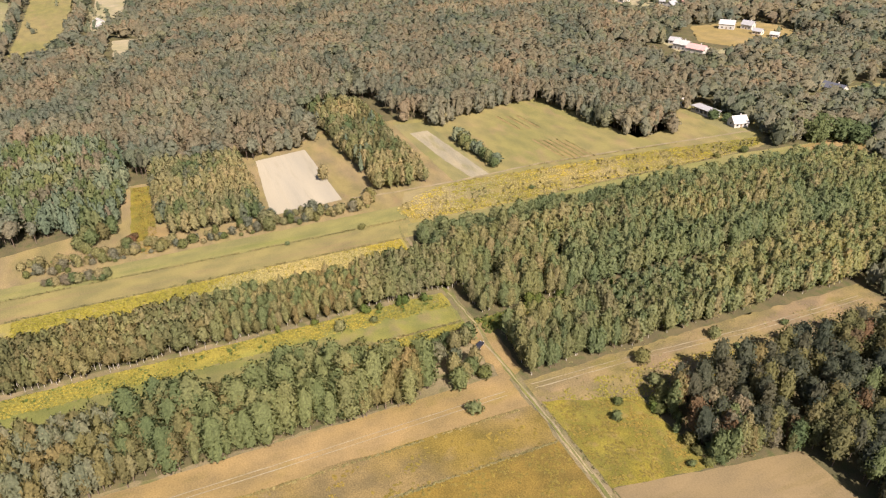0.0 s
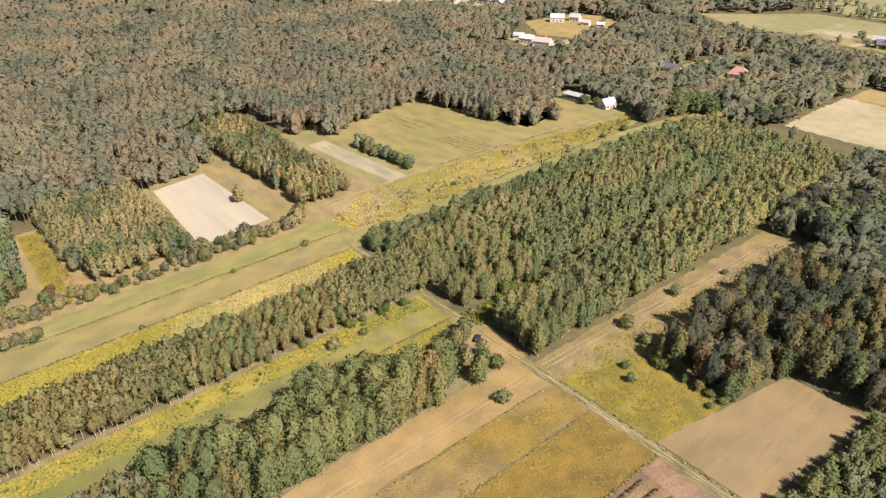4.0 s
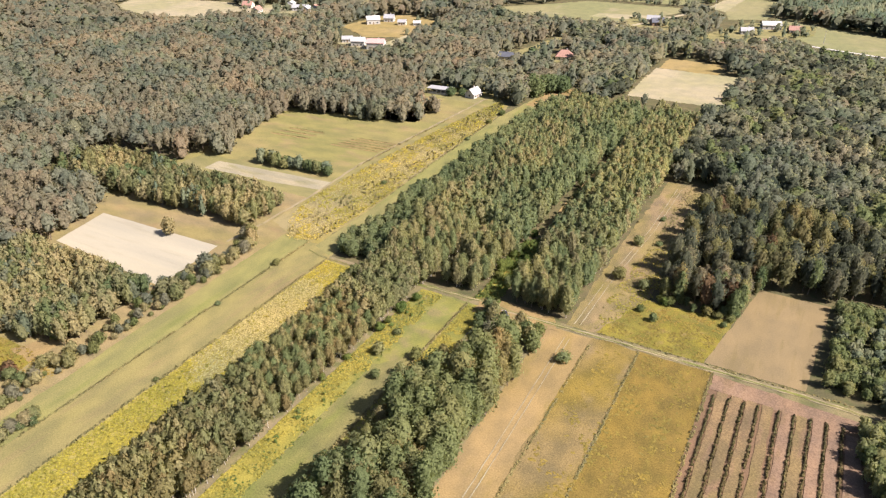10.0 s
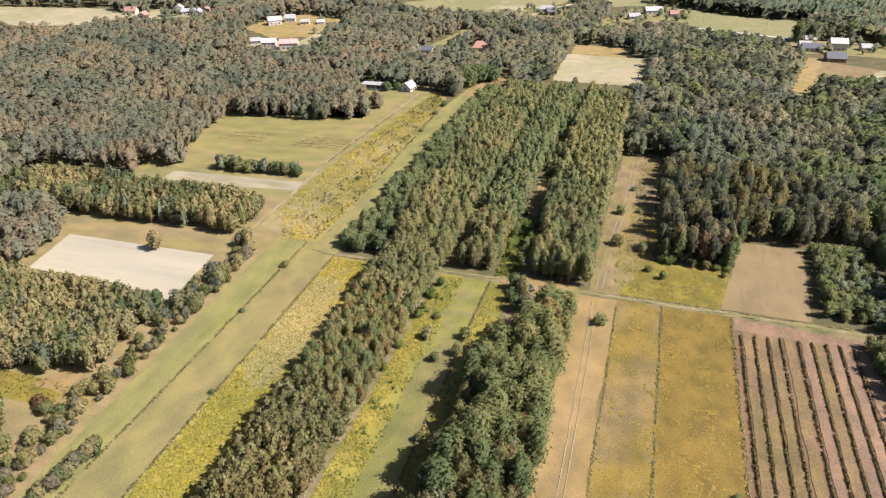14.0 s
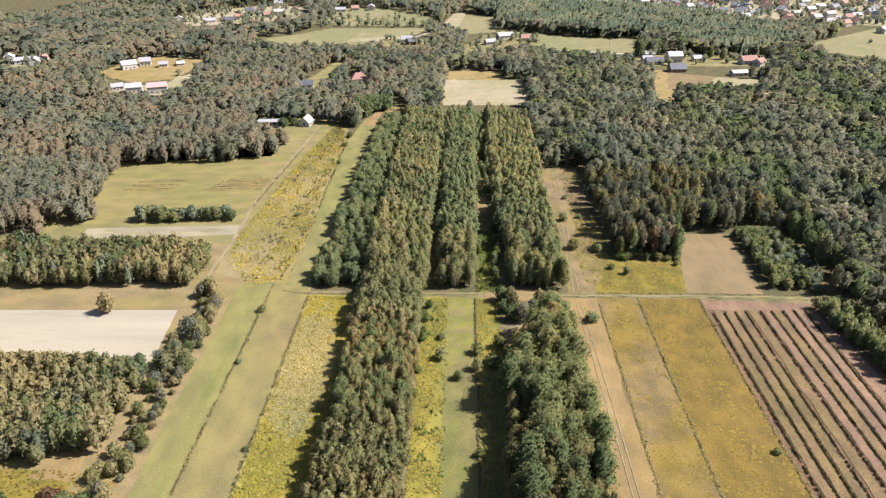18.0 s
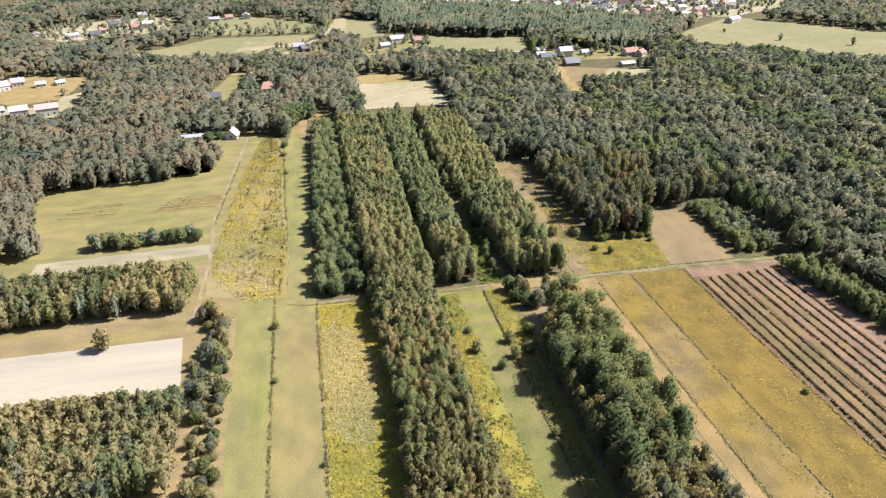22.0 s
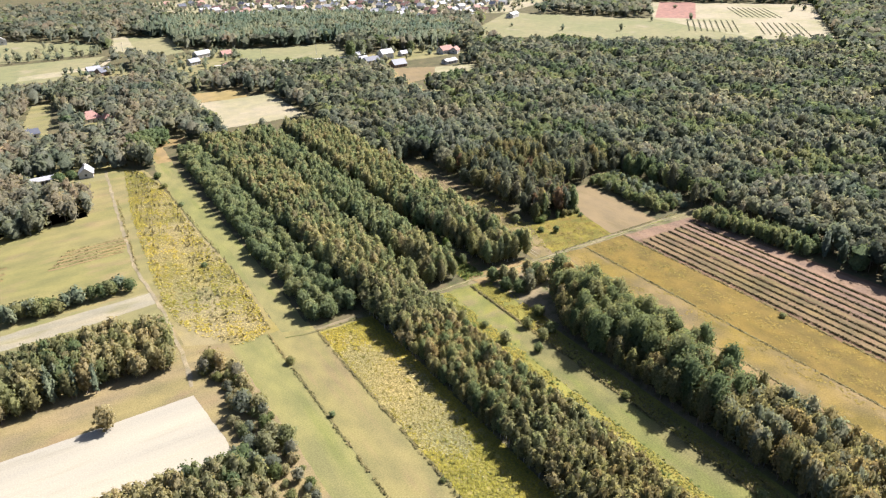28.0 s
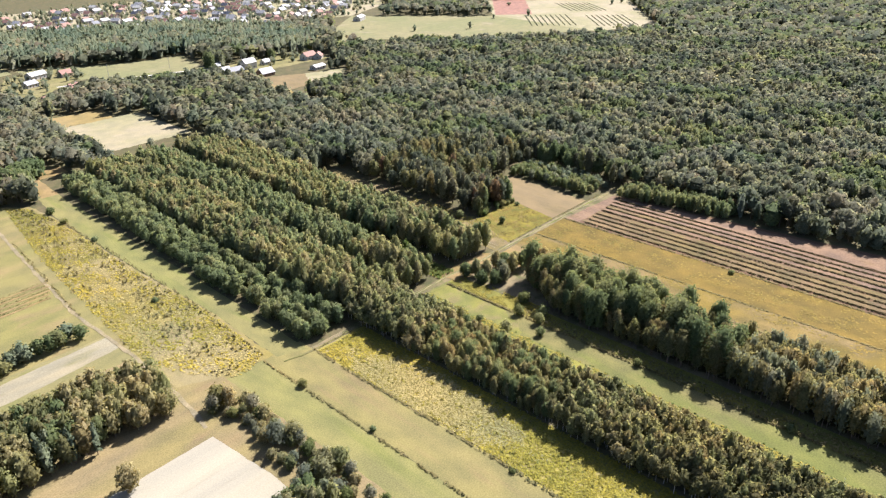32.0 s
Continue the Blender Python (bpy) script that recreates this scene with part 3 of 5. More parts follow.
    leaf = np.concatenate([r.uniform(0.15, 0.6, len(ts)), r.uniform(0, 1, clumps)])
    soft = out + 0.25 * nrm + (0, 0, up_soft)
    normals = np.concatenate([core_n + (0, 0, up_soft - 0.1), np.repeat(soft, 3, axis=0)])
    normals /= np.linalg.norm(normals, axis=1)[:, None] + 1e-9
    return verts, tris, leaf, normals


def trunk_model(height, radius, seed, limbs=5, sides=6):
    """A tapered, slightly bent trunk with a few rising limbs."""
    r = np.random.RandomState(seed)
    vs, ts = [], []

    def tube(pts, radii, k):
        base = len(vs)
        for (x, y, z), q in zip(pts, radii):
            vs.extend((x + q * math.cos(6.2832 * j / k), y + q * math.sin(6.2832 * j / k), z) for j in range(k))
        for i in range(len(pts) - 1):
            for j in range(k):
                a, b = base + i * k + j, base + i * k + (j + 1) % k
                ts.extend([(a, b, b + k), (a, b + k, a + k)])

    bend = r.normal(0, 0.02 * height, 2)
    pts = [(bend[0] * t * t, bend[1] * t * t, height * t - 0.05 * (t == 0)) for t in (0, 0.04, 0.3, 0.6, 0.92)]
    tube(pts, [radius * 1.35, radius, radius * 0.8, radius * 0.5, radius * 0.12], sides)
    for i in range(limbs):
        t = r.uniform(0.4, 0.75)
        a, n = r.uniform(0, 6.28), height * r.uniform(0.10, 0.18)
        p = np.array((bend[0] * t * t, bend[1] * t * t, height * t))
        tube([p, p + np.array((math.cos(a), math.sin(a), 0.9)) * n], [radius * 0.35, radius * 0.08], 3)
    return np.array(vs), np.array(ts)


def scatter(poly, step, rng, uneven=0.5, avoid=True, keep=1.0):
    xs, ys = [p[0] for p in poly], [p[1] for p in poly]
    gx, gy = np.meshgrid(np.arange(min(xs), max(xs), step), np.arange(min(ys), max(ys), step * 0.92))
    gx = gx + (np.arange(len(gx)) % 2)[:, None] * step / 2
    x = (gx + rng.uniform(-uneven, uneven, gx.shape) * step).ravel()
    y = (gy + rng.uniform(-uneven, uneven, gx.shape) * step).ravel()
    ok = inside(x, y, poly) & (rng.uniform(size=len(x)) < keep)
    if avoid:
        for c in CLEAR:
            ok &= ~inside(x, y, c)
    return x[ok], y[ok]


def plant(name, models, x, y, height, radius, base, mat, label, rng, trunk=None, category="trees", tone=None):
    """Many plants as one object: each point gets one of the models, turned, stretched and toned."""
    if not len(x):
        return None
    height, radius, base = (np.broadcast_to(np.asarray(v, float), x.shape) for v in (height, radius, base))
    which = rng.randint(len(models), size=len(x))
    tone = rng.uniform(0, 1, len(x)) if tone is None else tone
    turn = rng.uniform(0, 6.2832, len(x))
    lean = rng.normal(0, 0.03, (len(x), 2))
    V, T, N, L, D = [], [], [], [], []
    count = 0
    for k, (v, t, leaf, nv) in enumerate(models):
        i = np.where(which == k)[0]
        if not len(i):
            continue
        c, s = np.cos(turn[i])[:, None], np.sin(turn[i])[:, None]
        rx, hz = radius[i][:, None], (height[i] - base[i])[:, None]
        w = np.empty((len(i), len(v), 3), np.float32)
        w[:, :, 2] = base[i][:, None] + v[None, :, 2] * hz
        w[:, :, 0] = x[i][:, None] + rx * (v[None, :, 0] * c - v[None, :, 1] * s) + lean[i, :1] * w[:, :, 2]
        w[:, :, 1] = y[i][:, None] + rx * (v[None, :, 0] * s + v[None, :, 1] * c) + lean[i, 1:] * w[:, :, 2]
        V.append(w.reshape(-1, 3))
        dn = np.empty((len(i), len(v), 3), np.float32)
        dn[:, :, 0], dn[:, :, 1], dn[:, :, 2] = nv[None, :, 0] * c - nv[None, :, 1] * s, nv[None, :, 0] * s + nv[None, :, 1] * c, nv[None, :, 2]
        D.append(dn.reshape(-1, 3))
        T.append((t[None] + (count + np.arange(len(i)) * len(v))[:, None, None]).reshape(-1, 3))
        N.append(np.repeat(tone[i], len(t)))
        L.append(np.tile(leaf, len(i)))
        count += len(i) * len(v)
    me = mesh_of(name, np.concatenate(V), np.concatenate(T), mat, np.concatenate(N), np.concatenate(L), np.concatenate(D))
    ob = tagged(new(name, me), label, category, kind="stuff")
    if trunk:
        k = 4
        ang = 6.2832 * np.arange(k) / k
        ring = np.stack([np.cos(ang), np.sin(ang)], 1)
        w = np.empty((len(x), 2 * k, 3), np.float32)
        for row, (q, f) in enumerate(((trunk[0], 0.0), (trunk[0] * 0.55, 0.75))):
            z = height * f
            w[:, row * k:(row + 1) * k, 0] = (x + lean[:, 0] * z)[:, None] + q * ring[None, :, 0]
            w[:, row * k:(row + 1) * k, 1] = (y + lean[:, 1] * z)[:, None] + q * ring[None, :, 1]
            w[:, row * k:(row + 1) * k, 2] = z[:, None]
        f = np.array([(j, (j + 1) % k, k + (j + 1) % k) for j in range(k)] + [(j, k + (j + 1) % k, k + j) for j in range(k)])
        t = (f[None] + (np.arange(len(x)) * 2 * k)[:, None, None]).reshape(-1, 3)
        part("trunks", mesh_of("trunks", w.reshape(-1, 3), t, trunk[1]), None, ob)["kind"] = "stuff"
    return ob


MID = {k: [crown_model(k, 10 + i, 76, 0.24, (5, 7), None, 1.05) for i in range(9)] for k in ("birch", "round", "pine")}
FARM = {k: [crown_model(k, 30 + i, 24, 0.33, (4, 6), None, 1.5) for i in range(7)] for k in ("birch", "round", "pine")}
FARTHEST = {k: [crown_model(k, 50 + i, 12, 0.40, (3, 5), None, 2.0) for i in range(4)] for k in ("birch", "round", "pine")}
rng = np.random.RandomState(7)


# ---- single trees of the near strips ----
def tree(name, kind, h, r, base, leaves, bark, seed, label, category="tree", clumps=580, size=0.14, girth=0.13):
    e = tagged(new(name), label, category)
    v, t = trunk_model(h * 0.9, girth, seed)
    part("trunk", mesh_of("trunk", v, t, bark), None, e)
    v, t, leaf, nv = crown_model(kind, seed, clumps, size, (7, 10), (h - base) / r)
    v = v * np.array((r, r, h - base)) + np.array((0, 0, base))
    part("crown", mesh_of("crown", v, t, leaves, np.zeros(len(t)), leaf, nv), None, e)
    return e


def stand(models, x, y, low, high, group, seed, grow=None, sort=None):
    """Copies of a few model trees at the given places, each turned and scaled."""
    r = random.Random(seed)
    for i, (px, py) in enumerate(zip(x, y)):
        s = r.uniform(low, high) * (1.0 if grow is None else float(grow[i]))
        w = s * r.uniform(0.88, 1.15)
        m = Matrix.LocRotScale((float(px), float(py), 0), Euler((r.gauss(0, 0.025), r.gauss(0, 0.025), r.uniform(0, 6.28))), (w, w, s))
        k = r.randrange(len(models)) if sort is None else sort(px, py, r)
        if models[k].get("used"):
            tagged(copy_thing(models[k], m), group=group)
        else:
            models[k].matrix_basis = m
            models[k]["used"] = 1
            tagged(models[k], group=group)
    for e in models:
        if "used" not in e:
            for o in (*e.children_recursive, e):
                bpy.data.objects.remove(o)
    for o in scene.objects:
        if "used" in o:
            del o["used"]


LANES = len(CLEAR)
birches = [tree("birch_tree", "birch", 10.2, 1.95, b, F_AUTUMN if i in (1, 4) else F_ASPEN if i == 5 else F_BIRCH, M_BIRCH_BARK, 100 + i, "slender birch with olive leaves and pale trunk", "birch", girth=0.11) for i, b in enumerate((1.4, 2.6, 3.2, 2.0, 1.2, 2.4))]
birches.append(tree("alder_tree", "round", 9, 1.8, 0.8, F_ALDER, M_BARK, 118, "dark green alder among birches", "alder"))
alders = [tree("alder_tree", "round" if i % 2 else "birch", 12.6, 2.35, b, F_ALDER if i % 2 else (F_BIRCH, 0, F_AUTUMN, 0, F_DUSK)[i], M_BARK, 120 + i, "leafy dark green alder in a dense tree strip", "alder", 760, 0.125, 0.16) for i, b in enumerate((2.2, 1.4, 3.0, 1.0, 2.6))]
aspens = [tree("aspen_tree", "birch", 11.8, 2.4, b, F_ASPEN if i in (1, 3) else F_BIRCH, M_BARK if i % 2 else M_BIRCH_BARK, 140 + i, "tall young aspen with grey green leaves", "aspen", 640, 0.13, 0.13) for i, b in enumerate((1.2, 0.8, 1.0, 1.6, 1.1))]
shrubs = [tree("hazel_shrub", "round", 8, 2.5, 0.5, F_ASPEN, M_BARK, 160 + i, "broad leafy green hazel at the meadow edge", "shrub", 480, 0.17, 0.1) for i in range(4)]

def canopy(x, y, mean, rough=0.05, seed=0):
    """Heights of neighbouring trees: slow swells and a little of each tree's own."""
    return mean * (1 + 0.14 * drift(x, y, 38, seed) + 0.12 * drift(x, y, 13, seed + 2) + rng.normal(0, rough, len(x)))


def edge_growth(x, x0, x1, least=0.68, depth=5.0):
    """Trees at the edge of a strip stay lower than those within."""
    return least + (1 - least) * np.clip(np.minimum(x - x0, x1 - x) / depth + rng.uniform(-0.15, 0.35, len(x)), 0, 1)


STRIP1, STRIP2 = rect(-11.6, -200, 12.3, 24), [(39, -200), (65.5, -200), (65.5, -20), (63, -10), (54, -14), (42, -34)]
x, y = scatter(STRIP1, 2.1, rng, 0.62, False, 0.92)
near = (y > -70) & (y < -8)
pick = np.where(near)[0][:300]
rest = np.setdiff1d(np.arange(len(x)), pick)
g1 = edge_growth(x, -11.6, 12.3) * canopy(x, y, 1.0, 0.05, 3)
stand(birches, x[pick], y[pick], 0.95, 1.05, "birches of the long strip", 1, g1[pick])
BIRCH_MODELS = [crown_model("birch", 70 + i, 170, 0.21, (6, 8)) for i in range(6)]
lot = rng.uniform(size=len(rest)) + 0.3 * drift(x[rest], y[rest], 30, 2) + (y[rest] + 90) / 120
for lo, hi, mat in ((-9, 0.3, F_DUSK), (0.3, 0.5, F_AUTUMN), (0.5, 9, F_BIRCH)):
    sel = rest[(lot >= lo) & (lot < hi)]
    plant("birch_strip", BIRCH_MODELS, x[sel], y[sel], g1[sel] * 10.2, 1.5 + 1.2 * rng.uniform(size=len(sel)) ** 1.5, rng.uniform(1.0, 3.4, len(sel)), mat, "strip of slender birches with olive leaves", rng, (0.11, M_BIRCH_BARK))
x, y = scatter(STRIP2, 2.55, rng, 0.62, False, 0.92)
pick = np.argsort(-y)[:300]
rest = np.setdiff1d(np.arange(len(x)), pick)
stand(alders, x[pick], y[pick], 0.95, 1.05, "trees of the short strip", 2, canopy(x[pick], y[pick], 0.98, 0.06, 5), lambda px, py, r: r.choice((1, 1, 3, 3, 4)) if -74 < py + 9 * math.sin(px) < -30 and px > 50 else r.choice((0, 2, 2, 4, 4, 3)))
STRIP_MODELS = [crown_model("round" if i % 2 else "birch", 80 + i, 230, 0.17, (6, 8)) for i in range(6)]
lot = rng.uniform(size=len(rest)) + 0.35 * drift(x[rest], y[rest], 25, 7)
for lo, hi, mat in ((-9, 0.5, F_DUSK), (0.5, 0.7, F_AUTUMN), (0.7, 9, F_MIXED)):
    sel = rest[(lot >= lo) & (lot < hi)]
    plant("alder_strip", STRIP_MODELS, x[sel], y[sel], canopy(x[sel], y[sel], 11.6, 0.09, 5), rng.uniform(1.8, 2.9, len(sel)), rng.uniform(1.0, 3.2, len(sel)), mat, "strip of dense leafy trees with browning leaves", rng, (0.15, M_BARK))

RAGGED = lambda x, y, x0, x1: np.minimum(x - x0, x1 - x) > 0.9 + 1.1 * drift(x, y, 21, x0)
COL_A, COL_B, COL_C, COL_D = [(-33, 19), (-14, 19), (-13, 245), (-27, 250)], [(-11, 24), (12.5, 18), (13.5, 250), (-12, 250)], [(18.5, 19), (32.5, 19), (34, 70), (32.5, 250), (17, 250)], [(48.5, 19), (68, 19), (69, 100), (70, 245), (42, 250), (42, 100)]
sets = []
for poly, step in ((COL_A, 3.6), (COL_B, 2.6), (COL_C, 2.7), (COL_D, 2.7)):
    gx, gy = scatter(poly, step, rng, 0.62, False, 0.93)
    ok = RAGGED(gx, gy, min(p[0] for p in poly), max(p[0] for p in poly))
    sets.append((gx[ok], gy[ok]))
xd, yd = sets[3]
thin = (yd > 98) & (yd < 190) & (xd < 57) & (rng.uniform(size=len(xd)) < 0.25)
sets[3] = (xd[~thin], yd[~thin])
xa, ya = sets[0]
near = ya < 125
stand(shrubs, xa[near], ya[near], 0.7, 1.1, "shrubs at the meadow edge", 3)
xs, ys = (np.concatenate([s[i] for s in sets[1:]]) for i in (0, 1))
order = np.argsort(ys)
pick, rest = order[:300], order[300:]
stand(aspens, xs[pick], ys[pick], 0.95, 1.05, "aspens of the young wood", 4, canopy(xs[pick], ys[pick], 0.97, 0.06, 1))
NEARMODELS = {k: [crown_model(k, 170 + i, 170, 0.21, (6, 8)) for i in range(5)] for k in ("birch", "round")}
half = rng.uniform(size=len(rest)) < 0.55 + 0.3 * drift(xs[rest], ys[rest], 60, 2) - 0.45 * ((xs[rest] > 17) & (xs[rest] < 35))
for sel, mat, kind, label in ((rest[half], F_BIRCH, "birch", "young wood of birches and aspens"), (rest[~half], F_ASPEN, "birch", "greener aspens of the young wood")):
    plant("young_wood", NEARMODELS[kind], xs[sel], ys[sel], canopy(xs[sel], ys[sel], 11.6, 0.06, 1), 1.8 + 1.5 * rng.uniform(size=len(sel)) ** 1.5, rng.uniform(0.7, 1.8, len(sel)), mat, label, rng, (0.12, M_BIRCH_BARK if mat is F_BIRCH else M_BARK))
for gap in ([(-14, 60), (-11, 60), (-11, 248), (-13, 248)], [(12.5, 70), (18, 70), (17, 250), (13, 250)], [(33, 110), (42, 110), (42, 250), (33, 250)]):
    xg, yg = scatter(gap, 2.6, rng, 0.7, False)
    ok = drift(xg, yg, 34, gap[0][0]) + (yg - 150) / 160 > rng.normal(0.1, 0.3, len(xg))
    xg, yg = xg[ok], yg[ok]
    plant("gap_growth", NEARMODELS["round"], xg, yg, rng.uniform(3.5, 9.5, len(xg)), rng.uniform(1.3, 2.2, len(xg)), 0.4, F_ASPEN, "green young growth in a gap between tree columns", rng)
far = ~near
plant("shrub_belt", NEARMODELS["round"], xa[far], ya[far], rng.uniform(6, 9.5, far.sum()), rng.uniform(2.0, 3.0, far.sum()), 0.4, F_ASPEN, "belt of leafy green shrubs along the meadow", rng)

# ---- the woods round the clearing ----
def wood(name, poly, step, low, high, mats, label, models=MID, keep=1.0, wide=(2.1, 3.1), avoid=True, trunk=True):
    x, y = scatter(poly, step, rng, 0.65, avoid=avoid, keep=keep)
    v = drift(x, y, 60, 3) * 0.7 + 0.3 * drift(x, y, 23, 1) + rng.normal(0, 0.28, len(x))
    share = np.cumsum([m[2] for m in mats]) / sum(m[2] for m in mats)
    rank = np.argsort(np.argsort(v)) / max(1, len(v))
    prev = 0.0
    for (mat, kind, _), top in zip(mats, share):
        i = (rank >= prev) & (rank < top)
        prev = top
        k = i.sum()
        if k:
            h = canopy(x[i], y[i], 0.5 * (low + high), 0.07, 5)
            y0, y1 = min(q[1] for q in poly), max(q[1] for q in poly)
            h *= 0.62 + 0.38 * np.clip(np.minimum((y[i] - y0) / 4, (y1 - y[i]) / 9), 0, 1)
            plant(name, models[kind], x[i], y[i], h, rng.uniform(*wide, k), h * 0.12, mat, label, rng, (0.14, M_BARK) if trunk else None)


WOODS = [[(-148, -82), (-74.5, -82), (-75, -37), (-148, -35)], [(-210, 15), (-81, 18.5), (-81, 45), (-166, 48), (-210, 50)], [(-128, 79), (-82, 83), (-82, 87), (-130, 86)], [(151, 20), (172, 18), (172, 74), (152, 74)], STRIP1, STRIP2, COL_A, COL_B, COL_C, COL_D,
         rect(-34, 15, 68, 256), [(-62, -200), (176, -200), (175, -120), (163, 8), (163, 15), (-62, 15)], rect(-145, -92, -70, -30), [(-215, 10), (-78, 14), (-78, 60), (-215, 60)]]
wood("west_wood", WOODS[0], 2.9, 7.5, 12.5, ((F_ALDER, "round", 0.7), (F_MIXED, "birch", 0.8), (F_BIRCH, "birch", 3), (F_PALE, "birch", 6)), "wood of birches and mixed young trees", NEARMODELS | {"pine": MID["pine"]}, wide=(1.8, 2.7))
wood("tree_belt", WOODS[1], 3.2, 8.5, 13.5, ((F_PINE, "pine", 0.7), (F_ALDER, "round", 0.8), (F_DUSK, "birch", 2.0), (F_BIRCH, "birch", 3), (F_PALE, "birch", 3)), "belt of pines and leafy trees between fields", NEARMODELS | {"pine": [crown_model("pine", 180 + i, 150, 0.22, (6, 8)) for i in range(4)]}, wide=(2.0, 3.0))
wood("hedge_trees", WOODS[2], 3.0, 7, 10.5, ((F_PINE, "round", 2), (F_ALDER, "round", 3)), "row of dense dark bushy trees", NEARMODELS)
wood("young_pines", WOODS[3], 2.9, 4.2, 6.8, ((F_ALDER, "round", 4), (F_PINE, "round", 2)), "plantation of young green trees", NEARMODELS, wide=(1.5, 2.2))
GROVE = [(-205, -160), (-105, -142), (-84, -103), (-125, -94), (-186, -93)]
WOODS.append(GROVE)
wood("pine_grove", GROVE, 3.5, 10, 16.5, ((F_PINE, "pine", 2), (F_PINE, "round", 3), (F_ALDER, "round", 3), (F_BROWN, "birch", 2)), "dark grove of pines and alders", NEARMODELS | {"pine": MID["pine"]}, wide=(1.9, 3.0))
BELT = [(158.5, 8), (170, 8), (179, -50), (168, -50)]
WOODS.append(BELT)
wood("young_pines", BELT, 2.9, 5.5, 9.5, ((F_ALDER, "round", 3), (F_ASPEN, "round", 2)), "belt of low green trees beside the ploughed field", NEARMODELS, wide=(1.4, 2.2), avoid=False)

WOODS.append([(-83, 38), (-72, 38), (-72, 62), (-83, 62)])
WOODS.append([(-75, -140), (-59, -140), (-62, 16), (-77, 16), (-75, -35)])
WOODS.append([(-140, -97), (-98, -97), (-84, -152), (-58, -152), (-60.5, -72), (-140, -74)])
REACH = [(-820, -262), (-200, -165), (-60, -150), (172, -150), (172, -128), (420, -80), (1000, 30), (1220, 150), (900, 620), (600, 900), (300, 1080), (-400, 1050), (-520, 700), (-820, 300)]
MIXES = ((F_BROWN, "birch", 0.9), (F_BROWN, "round", 1.5), (F_WOOD, "birch", 1.5), (F_WOOD, "round", 2.4), (F_MIXED, "round", 2.8), (F_OAK, "round", 2.0), (F_ALDER, "round", 1.2))
CLEAR_NEAR = CLEAR + WOODS
CORNER = {k: [crown_model(k, 190 + i, 330, 0.15, (7, 9)) for i in range(6)] for k in ("birch", "round")}


def ring_wood(name, step, models, near, far, low, high, wide, label, trunk):
    """The forest between two distances from the middle of the walk."""
    x, y = scatter(REACH, step, rng, 0.75, avoid=False)
    d = np.hypot(x - 30, (y + 150) * 0.95)
    ok = (d >= near) & (d < far)
    x, y = x[ok], y[ok]
    ok = np.ones(len(x), bool)
    # trees stand back from clearings by their crown's width, and more where they stand before one
    d = np.hypot(x - 20, y + 190)
    ux, uy = (x - 20) / d, (y + 190) / d
    back = 0.5 * (low + high) * d / 143 * 0.85
    for c in CLEAR_NEAR:
        for f in (0, 0.35, 0.7, 1.0) if c in CLEAR else (0,):
            ok &= ~inside(x + ux * f * back, y + uy * f * back, c)
        for a, b in ((2.6, 0), (-2.6, 0), (0, 2.6), (0, -2.0)):
            ok &= ~inside(x + a, y + b, c)
    x, y = x[ok], y[ok]
    edge = np.zeros(len(x), bool)
    for c in CLEAR:
        for a, b in ((7, 0), (-7, 0), (0, 7), (0, -7)):
            edge |= inside(x + a, y + b, c)
    v = 0.42 * drift(x, y, 130, 8) + 0.25 * drift(x, y, 47, 4) + rng.normal(0, 0.13, len(x)) + 0.30 * np.clip((x - 20) / 150, -1, 1) * np.clip((700 - y) / 400, 0, 1)
    rank = np.argsort(np.argsort(v)) / max(1, len(v))
    share = np.cumsum([m[2] for m in MIXES]) / sum(m[2] for m in MIXES)
    prev = 0.0
    for (mat, kind, _), top in zip(MIXES, share):
        i = (rank >= prev) & (rank < top)
        prev = top
        if near == 0:
            # the forest's nearest corner is finer
            close = i & (np.hypot(x - 115, y - 60) < 75)
            i = i & ~close
            close &= rng.uniform(size=len(x)) < 0.86
            h = canopy(x[close], y[close], 0.5 * (low + high) + 0.5, 0.15, 6)
            plant("forest_edge", CORNER["round" if kind == "pine" else kind], x[close], y[close], h, rng.uniform(2.0, 3.4, close.sum()), h * 0.2, {F_WOOD: F_DUSK, F_BROWN: F_RUST, F_MIXED: F_OAK}.get(mat, mat) if kind == "round" else F_AUTUMN, "edge of the forest with browning trees", rng, (0.16, M_BARK))
        h = canopy(x[i], y[i], 0.5 * (low + high), 0.11 if near == 0 else 0.05, 6) * (1 + 0.10 * drift(x[i], y[i], 90, 6))
        plant(name, models[kind], x[i], y[i], h, wide[0] + (wide[1] - wide[0]) * rng.uniform(size=i.sum()) ** 1.6, h * np.where(edge[i], 0.08, 0.3 if kind == "birch" else 0.44), mat, label, rng, (0.16, M_BARK) if trunk else None)


ring_wood("forest", 4.5, MID, 0, 390, 9, 15.5, (2.0, 5.2), "mixed forest of birch, alder and pine", True)
ring_wood("far_forest", 6.3, FARM, 390, 640, 9.5, 15, (3.0, 6.4), "distant mixed forest", False)
ring_wood("farthest_forest", 9.0, FARTHEST, 640, 1600, 11.5, 16, (4.6, 8.4), "distant forest towards the horizon", False)

